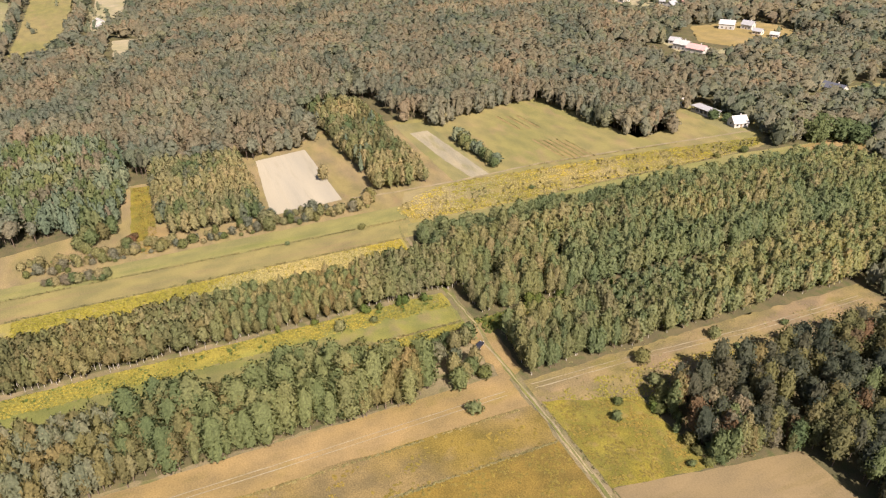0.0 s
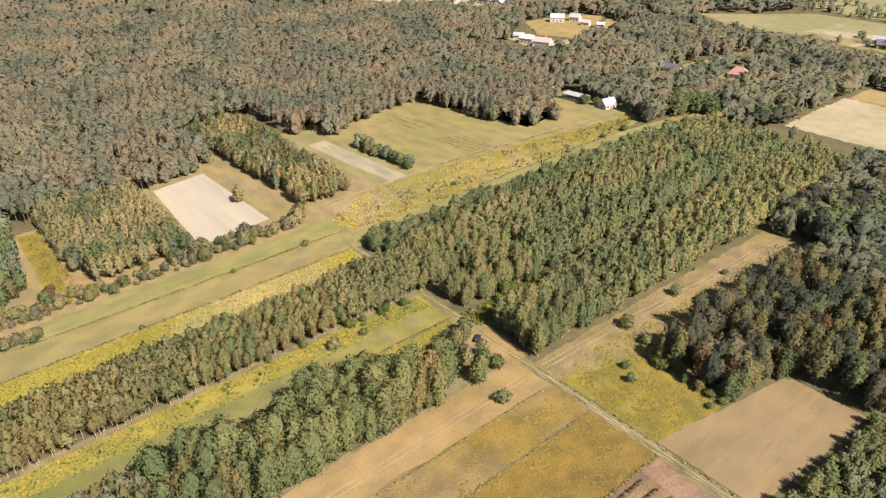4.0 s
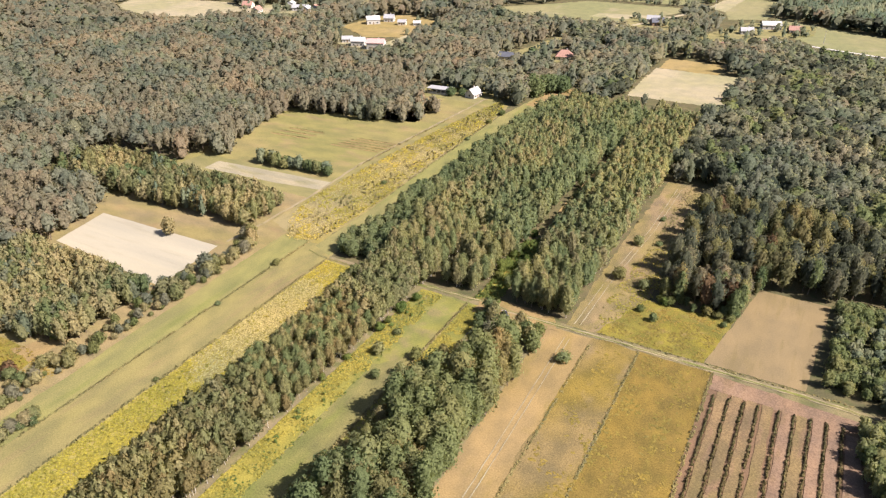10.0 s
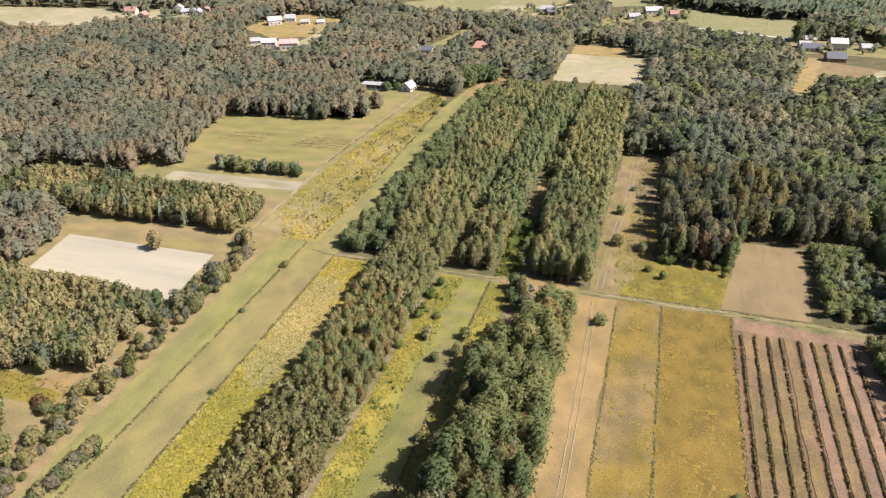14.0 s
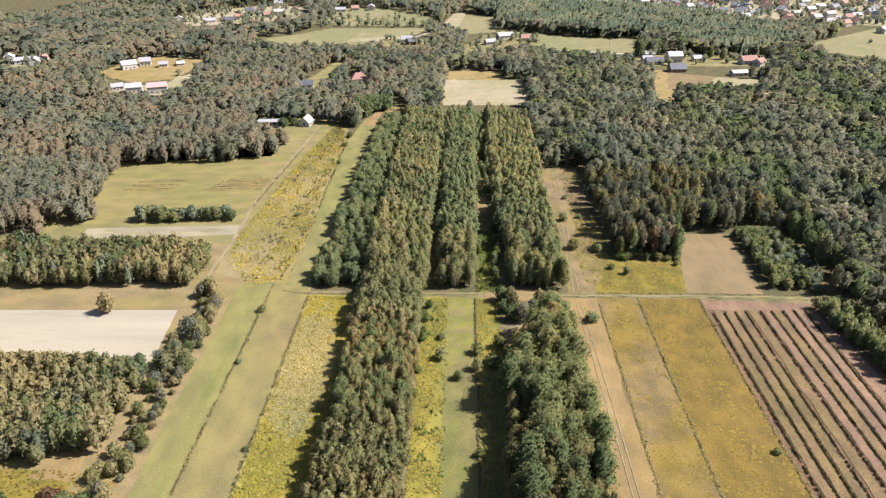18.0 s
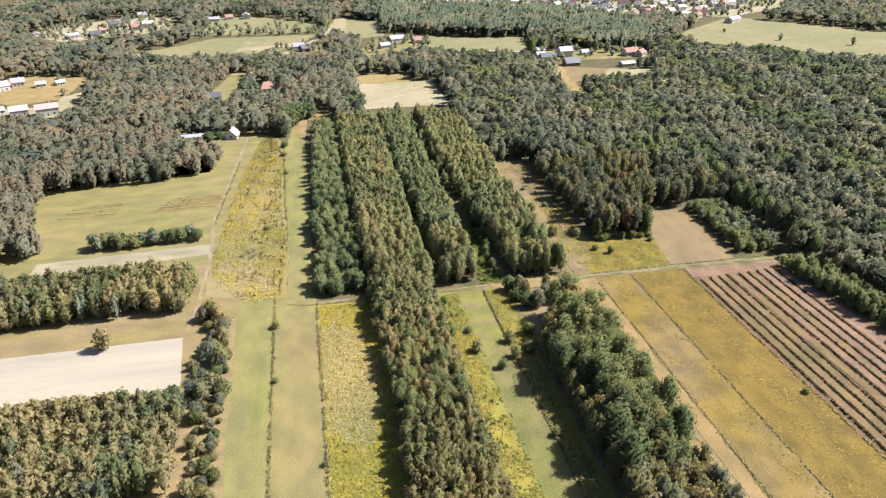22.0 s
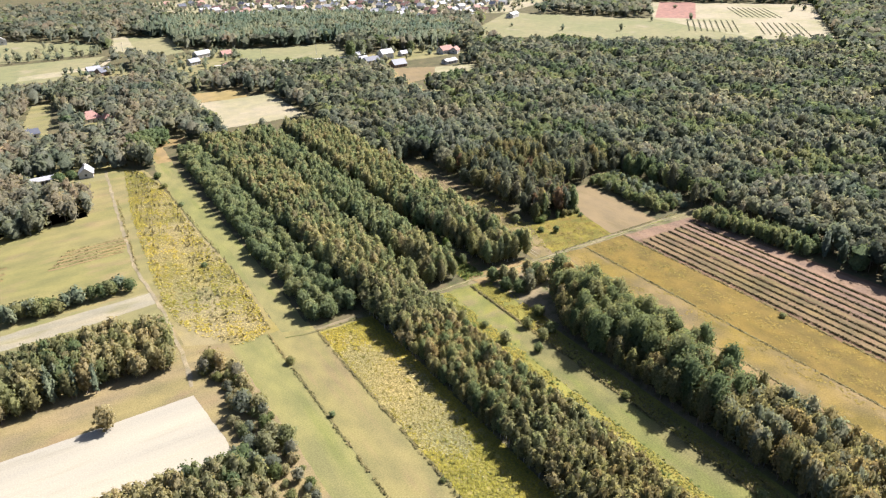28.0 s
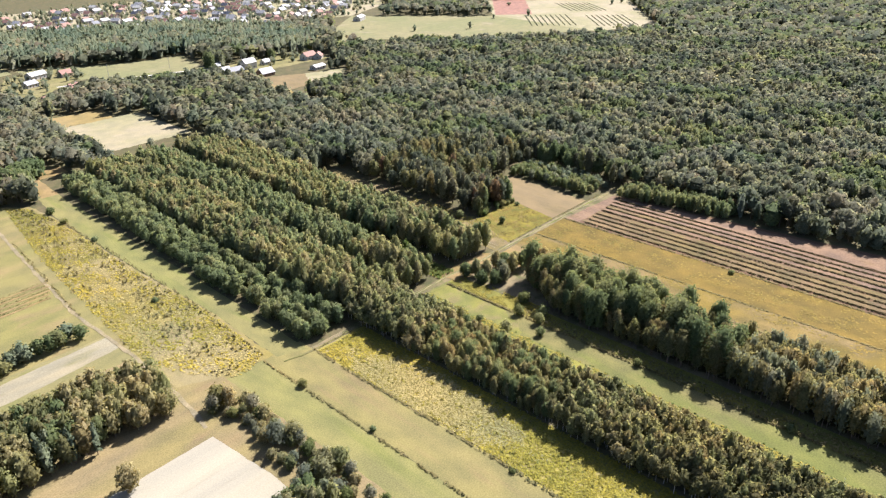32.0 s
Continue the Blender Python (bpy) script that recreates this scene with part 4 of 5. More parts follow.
# ---- bushes and single trees in the open ----
def bush(x, y, h, r, label, mat=F_BUSH, kind="round", seed=0, name="bush", category="bush", clumps=150):
    e = tagged(new(name), label, category)
    e.location = (x, y, 0)
    v, t = trunk_model(h * 0.75, 0.05 + 0.012 * h, seed, 4, 5)
    part("trunk", mesh_of("trunk", v, t, M_BARK), None, e)
    v, t, leaf, nv = crown_model(kind, 300 + seed, int(clumps * 2.1), 0.165, (5, 8), h / r)
    v = v * np.array((r, r, h * 0.94)) + np.array((0, 0, h * 0.05))
    part("crown", mesh_of("crown", v, t, mat, np.zeros(len(t)), leaf, nv), None, e)
    return e


for i, (x, y, h, r, s) in enumerate((
        (-48, 0, 2.4, 1.5, "round dark bush on the meadow ditch"), (-47.4, -33, 1.7, 1.0, "small bush on the meadow ditch"), (-49.5, -105, 3.0, 1.6, "bush at the meadow edge"),
        (-33.4, -74, 1.2, 0.9, "low bush on the field ditch"), (75.6, -4, 3.2, 2.5, "round green bush in the dry field"), (116.5, -72, 1.6, 1.2, "low bush on the field edge"),
        (-46.5, 214, 3.5, 2.2, "bush beside the mown strip"), (-45, 164, 2.0, 1.5, "bush among the weeds"), (-53.7, 88, 1.8, 1.4, "bush among the weeds"), (-46.5, 196, 2.6, 1.8, "bush among the weeds"),
        (20.5, -29.5, 4.6, 2.1, "leafy bush in the green lane"), (20.4, -17, 2.2, 1.4, "small bush in the green lane"), (33, -26, 4.2, 2.0, "bush at the lane edge"), (32.8, -35, 4.5, 1.9, "bush at the lane edge"),
        (26.5, -40, 3.4, 1.7, "bush in the grassy lane"), (77, 55, 5.0, 2.6, "green bushy tree in the dry corridor"), (76, 85, 4.2, 2.2, "brownish bush in the dry corridor"), (95.5, 32, 3.4, 1.6, "bush in the goldenrod plot"),
        (90, 36, 2.4, 1.5, "bush in the goldenrod plot"), (84, 88, 2.0, 1.3, "small bush in the dry corridor"), (80, 112, 2.0, 1.3, "small bush in the dry corridor"), (33, -75, 2.6, 1.4, "bush on the lane ditch"),
        (33, -124, 2.8, 1.5, "bush on the lane ditch"), (118, 40, 1.8, 1.2, "low bush at the plot corner"), (98, 45, 3.6, 1.9, "bush at the forest edge"), (87, 52, 3.8, 2.0, "bush at the forest edge"),
        (38, -33, 4.5, 2.2, "leafy bush by the tree strip"), (41, -22, 5.0, 2.4, "leafy bush by the tree strip"))):
    bush(x, y, h, r, s, seed=i, mat=(F_BUSH, F_ASPEN, F_ALDER)[i % 3])
r = random.Random(11)
for i in range(9):
    bush(r.uniform(12.5, 15.5), r.uniform(-50, 6), r.uniform(1.8, 4.2), r.uniform(1.0, 1.9), "bright green shrub at the foot of the birches", F_LUSH, seed=40 + i, name="shrub", category="shrub")
for i in range(16):
    bush(r.uniform(34, 43), r.uniform(20, 72), r.uniform(2.5, 6.5), r.uniform(1.3, 2.2), "lush green young tree between tree blocks", (F_LUSH, F_ASPEN)[i % 3 == 2], seed=400 + i, name="young_tree", category="tree", clumps=200)
for i in range(22):
    h = r.uniform(9.5, 14.5)
    x = r.uniform(95, 122)
    bush(x, 46.5 + (x - 95) * 0.12 + r.uniform(0, 14), h, h * r.uniform(0.15, 0.2), "tall tree with browning leaves at the forest edge", (F_BROWN, F_RUST, F_BROWN, F_BIRCH, F_ALDER)[i % 5], "birch", seed=430 + i, name="edge_tree", category="tree", clumps=300)
for i in range(18):
    h = r.uniform(5.5, 13)
    u = r.uniform(0, 1)
    bush(119.5 + 6 * u + r.uniform(-4, 0.5), 46 + 25 * u + r.uniform(-1, 2), h, h * r.uniform(0.17, 0.24), "uneven tree with browning leaves beside the tan plot", (F_AUTUMN, F_ALDER, F_BROWN, F_RUST, F_BIRCH)[i % 5], "birch" if i % 2 else "round", seed=460 + i, name="edge_tree", category="tree", clumps=260)
for i in range(14):
    bush(r.uniform(93, 121), 45.5 + r.uniform(-1.5, 2.5), r.uniform(1.6, 4.5), r.uniform(1.0, 2.0), "low leafy bush in front of the forest edge", (F_ALDER, F_BUSH, F_LUSH)[i % 3], seed=480 + i)
bush(-106.5, -2, 8.4, 2.9, "lone birch between fallow and stubble", F_PALE, "birch", 61, "birch_tree", "birch", 260)
for i, (x, y, h, r, mat) in enumerate(((43, 9.5, 6.5, 2.5, F_ALDER), (46, 6.5, 8, 2.3, F_BIRCH), (47.5, 2, 8.5, 2.4, F_BIRCH), (43.5, 1, 5.5, 2.3, F_ALDER), (57, 5, 8, 2.3, F_BIRCH), (60, 2.5, 6.5, 2.4, F_ALDER), (62.5, -1, 7.5, 2.5, F_BIRCH),
                                       (58, -3, 9, 2.3, F_BIRCH), (50, -5, 8, 2.6, F_MIXED), (63, 5.5, 4.5, 2.2, F_BUSH), (54, -1, 7, 2.2, F_MIXED), (65, -4, 8.5, 2.6, F_ALDER), (46, -4, 6, 2.4, F_ALDER))):
    bush(x, y, h, r, "leafy young tree at the end of the tree strip", mat, "birch" if mat is F_BIRCH else "round", 70 + i, "young_tree", "tree", 300)
x, y = scatter([(-74, -135), (-61.5, -135), (-64, 12), (-75, 12), (-74, -34), (-70, -75)], 3.0, rng, avoid=False, keep=0.8)
for i, (a, b) in enumerate(zip(x, y)):
    if (-78 < a < -72 and -92 < b < -78) or -2 < b < -0:
        continue
    h = (1.2 + 4.8 * rng.uniform() ** 1.4) * (1.35 if -45 < b < 12 else 1.0)
    bush(float(a), float(b), h, h * rng.uniform(0.26, 0.36) + 0.45, "bushy young tree along the meadow margin", (F_PALE, F_BIRCH, F_WOOD, F_BUSH)[i % 4], "round" if i % 3 else "birch", 90 + i, "margin_bush", "bush", 200)

for i, (x, y, h, w, mat) in enumerate(((-75.3, -95.3, 3.6, 2.1, F_ALDER), (-68.4, -98.5, 3.2, 1.9, F_BUSH), (-70, -95.2, 3.8, 2.0, F_ALDER), (-78, -93.6, 2.6, 2.2, F_RUST), (-81, -92.4, 2.2, 1.7, F_RUST), (-71.2, -86.7, 4.2, 2.0, F_BIRCH), (-67.8, -83.7, 3.6, 1.9, F_BIRCH),
                                        (-81, -108.7, 8.0, 2.8, F_ALDER), (-84.5, -104, 8.8, 2.6, F_DUSK), (-88.5, -100.5, 9.4, 2.8, F_ALDER), (-85, -111, 8.6, 2.7, F_BIRCH), (-78.5, -114, 7.2, 2.5, F_ALDER), (-71.9, -104.2, 3.0, 1.8, F_PALE), (-74.6, -110.5, 5.0, 2.2, F_BIRCH))):
    bush(x, y, h, w, "rusty brown bush beside the yellow ride" if mat is F_RUST else "bushy tree beside the yellow ride", mat, "birch" if h > 7 else "round", 500 + i, "ride_bush", "bush", 240)
for i in range(12):
    u = i / 11
    h = 2.4 + 2.2 * rng.uniform()
    bush(-50.9 - 2.6 * u + rng.uniform(-0.9, 0.9), -103.5 - 22 * u, h, 0.42 * h + 0.3, "brownish bush in the hedge along the meadow", (F_BIRCH, F_PALE, F_ALDER, F_BROWN)[i % 4], "round", 530 + i, "hedge_bush", "bush", 200)


# ---- weeds, goldenrod and ditch sedge ----
def tuft_model(seed, blades=7, wide=0.5):
    """A clump of flower heads and leaves: small faces tilted to all sides over a few stems."""
    r = np.random.RandomState(seed)
    a = r.uniform(0, 6.28, blades)
    q = r.uniform(0.1, 0.9, blades)
    c = np.stack([q * np.cos(a), q * np.sin(a), r.uniform(0.35, 1.0, blades) * (1.05 - 0.45 * q)], 1)
    nrm = np.stack([0.7 * np.cos(a), 0.7 * np.sin(a), np.ones(blades)], 1) + r.normal(0, 0.35, (blades, 3))
    nrm /= np.linalg.norm(nrm, axis=1)[:, None]
    side = np.cross(nrm, r.normal(size=(blades, 3)))
    side /= np.linalg.norm(side, axis=1)[:, None]
    up = np.cross(nrm, side)
    s = wide * r.uniform(0.7, 1.4, blades)[:, None]
    tri = np.stack([c + side * s, c + (-0.5 * side + 0.87 * up) * s, c + (-0.5 * side - 0.87 * up) * s], 1)
    tri[:, :, 2] = np.maximum(tri[:, :, 2], 0.0)
    k = 3
    b = r.uniform(0, 6.28, k)
    foot = np.stack([np.stack([0.05 * np.cos(b), 0.05 * np.sin(b), 0 * b], 1), np.stack([0.05 * np.cos(b + 2), 0.05 * np.sin(b + 2), 0 * b], 1), np.stack([0.4 * np.cos(b), 0.4 * np.sin(b), 0 * b + 0.7], 1)], 1)
    tri = np.concatenate([tri, foot])
    soft = np.repeat(np.concatenate([nrm, np.zeros((k, 3))]) * 0.3 + (0, 0, 1), 3, axis=0)
    soft /= np.linalg.norm(soft, axis=1)[:, None]
    return tri.reshape(-1, 3), np.arange(3 * len(tri)).reshape(-1, 3), r.uniform(0, 1, len(tri)), soft


TUFTS = [tuft_model(i) for i in range(6)]


def weeds(name, poly, step, h, r, mat, label, mask=None, keep=1.0):
    x, y = scatter(poly, step, rng, 0.5, False, keep)
    if mask is not None:
        i = mask(x, y)
        x, y = x[i], y[i]
    plant(name, TUFTS, x, y, h * rng.uniform(0.6, 1.3, len(x)), r * rng.uniform(0.7, 1.3, len(x)), 0.0, mat, label, rng, category="weeds")


GR = rect(-32, -135, -11, 12)
pale = lambda x, y: 0.45 * drift(x, y, 24, 1) + 1.1 - ((y + 34) / 32) ** 2 - 0.8 * ((x + 24.5) / 8) ** 2 > rng.normal(0, 0.3, len(x))
weeds("goldenrod", GR, 0.55, 0.38, 0.45, F_YELLOW, "dense yellow flowering goldenrod", lambda x, y: ~pale(x, y) & (drift(x, y, 9, 3) > -0.75))
weeds("dry_weeds", GR, 0.55, 0.42, 0.45, F_DRYWEED, "pale dry weed stems in the goldenrod strip", pale)
weeds("goldenrod", GR, 1.7, 0.7, 0.7, F_LANE, "taller clumps in the goldenrod", lambda x, y: drift(x, y, 11, 5) > 0.1, 0.6)
weeds("field_weeds", rect(78, -150, 119, 12), 0.8, 0.10, 0.75, F_OLIVEGOLD, "clumps of golden dry weeds on the field", lambda x, y: drift(x, y * 0.5, 17, 4) + 0.5 * drift(x, y * 0.4, 6, 1) > rng.normal(0.25, 0.45, len(x)) + np.clip((92 - x) / 9, 0, 1), 0.5)
weeds("goldenrod", rect(13.2, -150, 22.5, 11), 0.6, 0.3, 0.5, F_LANE, "yellow goldenrod in the lane", lambda x, y: drift(x, y, 22, 6) + 0.09 * (19 - x) > rng.normal(-0.1, 0.35, len(x)))
weeds("lane_weeds", rect(13.2, -145, 23, 11), 0.8, 0.35, 0.45, F_LUSH, "soft green weeds in the lane", lambda x, y: drift(x, y, 19, 1) > rng.normal(0.1, 0.4, len(x)), 0.4)
weeds("lane_weeds", rect(14, -160, 20, 11), 1.7, 1.1, 1.0, F_LUSH, "tall green weed clumps in the lane", lambda x, y: drift(x, y, 14, 2) > 0.3, 0.15)
weeds("goldenrod", rect(33.5, -30, 43, 10), 0.65, 0.35, 0.5, F_LANE, "yellow weeds beside the tree strip", lambda x, y: drift(x, y, 18, 2) > -0.3)
weeds("lane_weeds", rect(33.2, -160, 39, -25), 1.1, 0.7, 0.5, F_RUSHES, "shaded rough weeds beside the tree strip")
weeds("goldenrod", [(81, 17), (115, 17), (119, 43), (91, 43)], 0.6, 0.14, 0.6, F_OLIVEGOLD, "goldenrod plot with dry stems", lambda x, y: drift(x, y, 14, 4) > rng.normal(0.1, 0.3, len(x)), 0.7)
weeds("goldenrod", [(79, 17), (92, 44), (92, 90), (82, 84), (77, 40)], 0.8, 0.3, 0.5, F_LANE, "goldenrod in the dry corridor", lambda x, y: drift(x, y, 18, 5) > rng.normal(-0.1, 0.3, len(x)))
weeds("lane_weeds", [(80, 50), (90, 48), (90, 150), (82, 150)], 1.2, 0.5, 0.5, F_RUSHES, "rough weeds along the forest edge")
WS = [(-69, 33), (-60, 20.5), (-55, 20), (-46.5, 25), (-44, 60), (-47, 121), (-48, 205), (-52, 230), (-60, 240), (-70, 160), (-76, 62), (-74, 45)]
weeds("goldenrod", WS, 0.9, 0.3, 0.6, F_LANE, "drifts of goldenrod in the weed strip", lambda x, y: drift(x, y, 48, 1) + (y - 130) / 160 + (x + 58) / 60 > rng.normal(0.15, 0.35, len(x)))
weeds("dry_weeds", WS, 1.1, 0.3, 0.5, F_DRYWEED, "dry pale weeds", lambda x, y: drift(x, y, 48, 1) + (y - 130) / 160 < rng.normal(0.2, 0.3, len(x)))
weeds("goldenrod", WS, 0.95, 0.42, 0.62, F_YELLOW, "yellow goldenrod patches in the weed strip", lambda x, y: drift(x, y * 0.5, 13, 3) + 0.6 * drift(x, y, 6, 2) + np.abs(x + 60) / 30 > rng.normal(0.45, 0.25, len(x)), 0.85)
weeds("lane_weeds", WS, 2.3, 1.3, 0.8, F_RUSHES, "rough green and brown weed clumps", lambda x, y: drift(x, y, 26, 7) + (x + 55) / 30 > 0.1)
weeds("dry_weeds", [(67, 17), (80, 17), (92, 46), (92, 155), (73, 155)], 2.2, 0.35, 0.4, F_RUSHES, "scattered brown weed clumps", lambda x, y: drift(x, y, 22, 8) > 0.1)
weeds("gap_weeds", [(34, 16), (43, 16), (42, 72), (33, 66)], 1.0, 1.3, 0.7, F_LUSH, "tall green weeds between tree blocks")
weeds("ride_weeds", [(-136, -91), (-66, -93), (-62, -83), (-84, -83), (-136, -84)], 1.3, 0.5, 0.6, F_OLIVEGOLD, "yellow weeds in the ride", keep=0.7)


def sedge_line(a, b, width, h, step=0.55, keep=1.0, label="dark sedge growing along a ditch"):
    n = int(math.hypot(b[0] - a[0], b[1] - a[1]) / step)
    u = rng.uniform(0, 1, n)
    u = u[(rng.uniform(size=n) < keep) & (drift(u * 40, u * 70, 9, a[0]) > -0.75)]
    x, y = a[0] + (b[0] - a[0]) * u + rng.normal(0, width / 3, len(u)), a[1] + (b[1] - a[1]) * u + rng.normal(0, width / 3, len(u))
    plant("ditch_sedge", TUFTS, x, y, h * rng.uniform(0.5, 1.4, len(u)), 0.36 * rng.uniform(0.6, 1.4, len(u)), 0.0, F_RUSHES, label, rng, category="sedge")


for a, b, w, h, s in (((-48.4, -160), (-48.5, 21), 0.7, 0.6, 0.24), ((-32.6, -160), (-32.7, 13), 0.7, 0.7, 0.26), ((96, -150), (96, 12), 0.6, 0.4, 0.16), ((119.5, -150), (119.5, 12), 0.8, 0.5, 0.18),
                      ((80, 15.8), (160, 15.6), 0.7, 0.5, 0.5), ((33, -150), (33, 11), 0.6, 0.8, 0.16), ((-78.5, 100), (-72, 190), 1.0, 0.9, 0.6), ((-44, 60), (-46.5, 200), 1.5, 1.0, 0.7), ((-33, 13.5), (-13, 13.5), 0.6, 0.6, 0.5)):
    sedge_line(a, b, w, h, s)
sedge_line((80, -150), (80.5, 8), 0.7, 0.4, 0.2, 1.0, "dark green weeds along a field ditch")
for x0, x1, ys in ((-155, -128, (121, 127, 133)), (-111, -80, (122, 125.5, 129, 133, 137))):
    for k, yr in enumerate(ys):
        sedge_line((x0 + 2 * k, yr), (x1 + k, yr + 2), 0.7, 0.5, 0.3, 0.8, "low dark crop row in the pasture")
        ribbon("crop_strip", [(x0 + 2 * k, yr - 1.3), (x1 + k, yr + 0.7)], 1.1, M_TAN, "dry strip beside a crop row", 0.4)

field("bare_margin", [(158.5, -150), (167.5, -150), (171, -118), (160.5, 2), (157.5, 2)], M_SOIL_PALE, "bare pale pinkish soil beside the berry rows", 0.8, False)
field("headland", [(119.8, 4), (157.5, 3), (161, 9), (119.8, 11.6)], M_SOIL_PALE, "bare pale headland at the end of the rows", 0.8, False)

# ---- berry rows on the ploughed field ----
BERRY = [crown_model("round", 400 + i, 14, 0.6, (2, 5)) for i in range(5)]
for xr in (121.8, 126.0, 130.2, 134.2, 139.8, 144.0, 148.2, 152.4, 156.6):
    n = 330
    yy = np.linspace(-150, 1.5 + (xr - 121) * 0.08, n) + rng.uniform(-0.25, 0.25, n)
    ok = rng.uniform(size=n) < 0.93
    yy = yy[ok]
    plant("berry_row", BERRY, xr + rng.normal(0, 0.12, len(yy)), yy, rng.uniform(0.5, 0.95, len(yy)), rng.uniform(0.34, 0.56, len(yy)), 0.0, F_BERRY, "row of dark berry bushes on ploughed soil", rng, category="berry bushes")["group"] = "berry rows"
for xr, m in ((124, M_ROWGAP), (128, M_ROWGAP), (132.3, M_ROWGAP), (137, M_ROWGAP), (142, M_SOIL_PALE), (146, M_ROWGAP), (150.3, M_SOIL_PALE), (154.5, M_SOIL_PALE)):
    ribbon("row_gap", [(xr, -150), (xr, -60), (xr, 4)], 2.9, m, "grassy or bare strip between berry rows", 0.4)

# ---- houses ----
W_WHITE, W_CREAM, W_GREY, W_BROWN = plain("white_render", (0.44, 0.42, 0.38), 0.9, 0.1), plain("cream_render", (0.62, 0.54, 0.42), 0.9, 0.1), plain("grey_block", (0.42, 0.40, 0.38), 0.9, 0.15), plain("brown_boards", (0.24, 0.16, 0.11), 0.9, 0.2)
R_RED, R_GREY, R_DARK, R_PALE, R_PINK = plain("red_tiles", (0.30, 0.17, 0.135), 0.8, 0.2), plain("grey_sheet", (0.30, 0.30, 0.31), 0.6, 0.15), plain("dark_sheet", (0.09, 0.095, 0.115), 0.5, 0.15), plain("pale_sheet", (0.40, 0.39, 0.37), 0.6, 0.15), plain("pink_sheet", (0.48, 0.28, 0.26), 0.7, 0.15)
M_GLASS = plain("dark_window_glass", (0.03, 0.035, 0.045), 0.1, 0.1, 1, 0, 0.6)
M_WOOD = plain("brown_wood", (0.19, 0.12, 0.07), 0.8, 0.25)


def box(bm, x0, y0, z0, x1, y1, z1):
    v = [bm.verts.new((x, y, z)) for z in (z0, z1) for x, y in ((x0, y0), (x1, y0), (x1, y1), (x0, y1))]
    for f in ((3, 2, 1, 0), (4, 5, 6, 7), (0, 1, 5, 4), (1, 2, 6, 5), (2, 3, 7, 6), (3, 0, 4, 7)):
        bm.faces.new([v[i] for i in f])


def house(w, d, h, rise, wall, roof, label, name="house", hip=0.0, chimney=True, windows=True, eave=0.45):
    """A house with its ridge along x: walls with gables, a thick overhanging roof, chimney, windows and a door."""
    e = tagged(new(name), label, "house")
    a, b = w / 2, d / 2
    bm = bmesh.new()
    base = [bm.verts.new(v) for v in ((-a, -b, -0.3), (a, -b, -0.3), (a, b, -0.3), (-a, b, -0.3))]
    top = [bm.verts.new(v) for v in ((-a, -b, h), (a, -b, h), (a, b, h), (-a, b, h))]
    ridge = [bm.verts.new(v) for v in ((-a + hip, 0, h + rise - 0.05), (a - hip, 0, h + rise - 0.05))]
    for i, j in ((0, 1), (2, 3)):
        bm.faces.new((base[i], base[j], top[j], top[i]))
    bm.faces.new((base[1], base[2], top[2], ridge[1], top[1]) if not hip else (base[1], base[2], top[2], top[1]))
    bm.faces.new((base[3], base[0], top[0], ridge[0], top[3]) if not hip else (base[3], base[0], top[0], top[3]))
    if hip:
        bm.verts.remove(ridge[0]), bm.verts.remove(ridge[1])
        bm.faces.new(top)
    part("wall", bm, wall, e)
    bm = bmesh.new()
    k = rise / b
    ea, eb, ez = a + eave, b + eave, h - eave * k
    rows = []
    for lift in (0.03, 0.20):
        rows.append([bm.verts.new(v) for v in ((-ea, -eb, ez + lift), (ea, -eb, ez + lift), (ea, eb, ez + lift), (-ea, eb, ez + lift), (-ea + hip * 1.1, 0, h + rise + lift), (ea - hip * 1.1, 0, h + rise + lift))])
    lo, up = rows
    for r_, flip in ((up, False), (lo, True)):
        faces = [(r_[0], r_[1], r_[5], r_[4]), (r_[2], r_[3], r_[4], r_[5])]
        if hip:
            faces += [(r_[1], r_[2], r_[5]), (r_[3], r_[0], r_[4])]
        for f in faces:
            bm.faces.new(f[::-1] if flip else f)
    rim = [0, 1, 2, 3] if hip else [0, 1, 5, 2, 3, 4]
    for i, j in zip(rim, rim[1:] + rim[:1]):
        bm.faces.new((lo[i], lo[j], up[j], up[i]))
    ro = part("roof", bm, roof, e)
    if chimney:
        bm = bmesh.new()
        box(bm, a * 0.3 - 0.35, -0.35 + 0.6, h + rise * 0.5, a * 0.3 + 0.35, 0.35 + 0.6, h + rise + 0.9)
        part("chimney", bm, W_GREY, ro)
    if windows:
        for side in (-1, 1):
            for t in (-0.55, 0.0, 0.55):
                bm = bmesh.new()
                if t == 0 and side < 0:
                    box(bm, -0.5, side * b - 0.04, 0.0, 0.5, side * b + 0.04, 2.05)
                    part("door", bm, M_WOOD, e)
                else:
                    box(bm, t * a - 0.65, side * b - 0.03, 0.95, t * a + 0.65, side * b + 0.03, 2.25)
                    part("window", bm, M_GLASS, e)
            bm = bmesh.new()
            box(bm, side * a - 0.03, -0.7, h * 0.45, side * a + 0.03, 0.7, h * 0.45 + 1.3)
            part("window", bm, M_GLASS, e)
    return e


def set_down(e, x, y, turn):
    e.matrix_basis = pose(x, y, 0, 0, 0, turn)
    return e


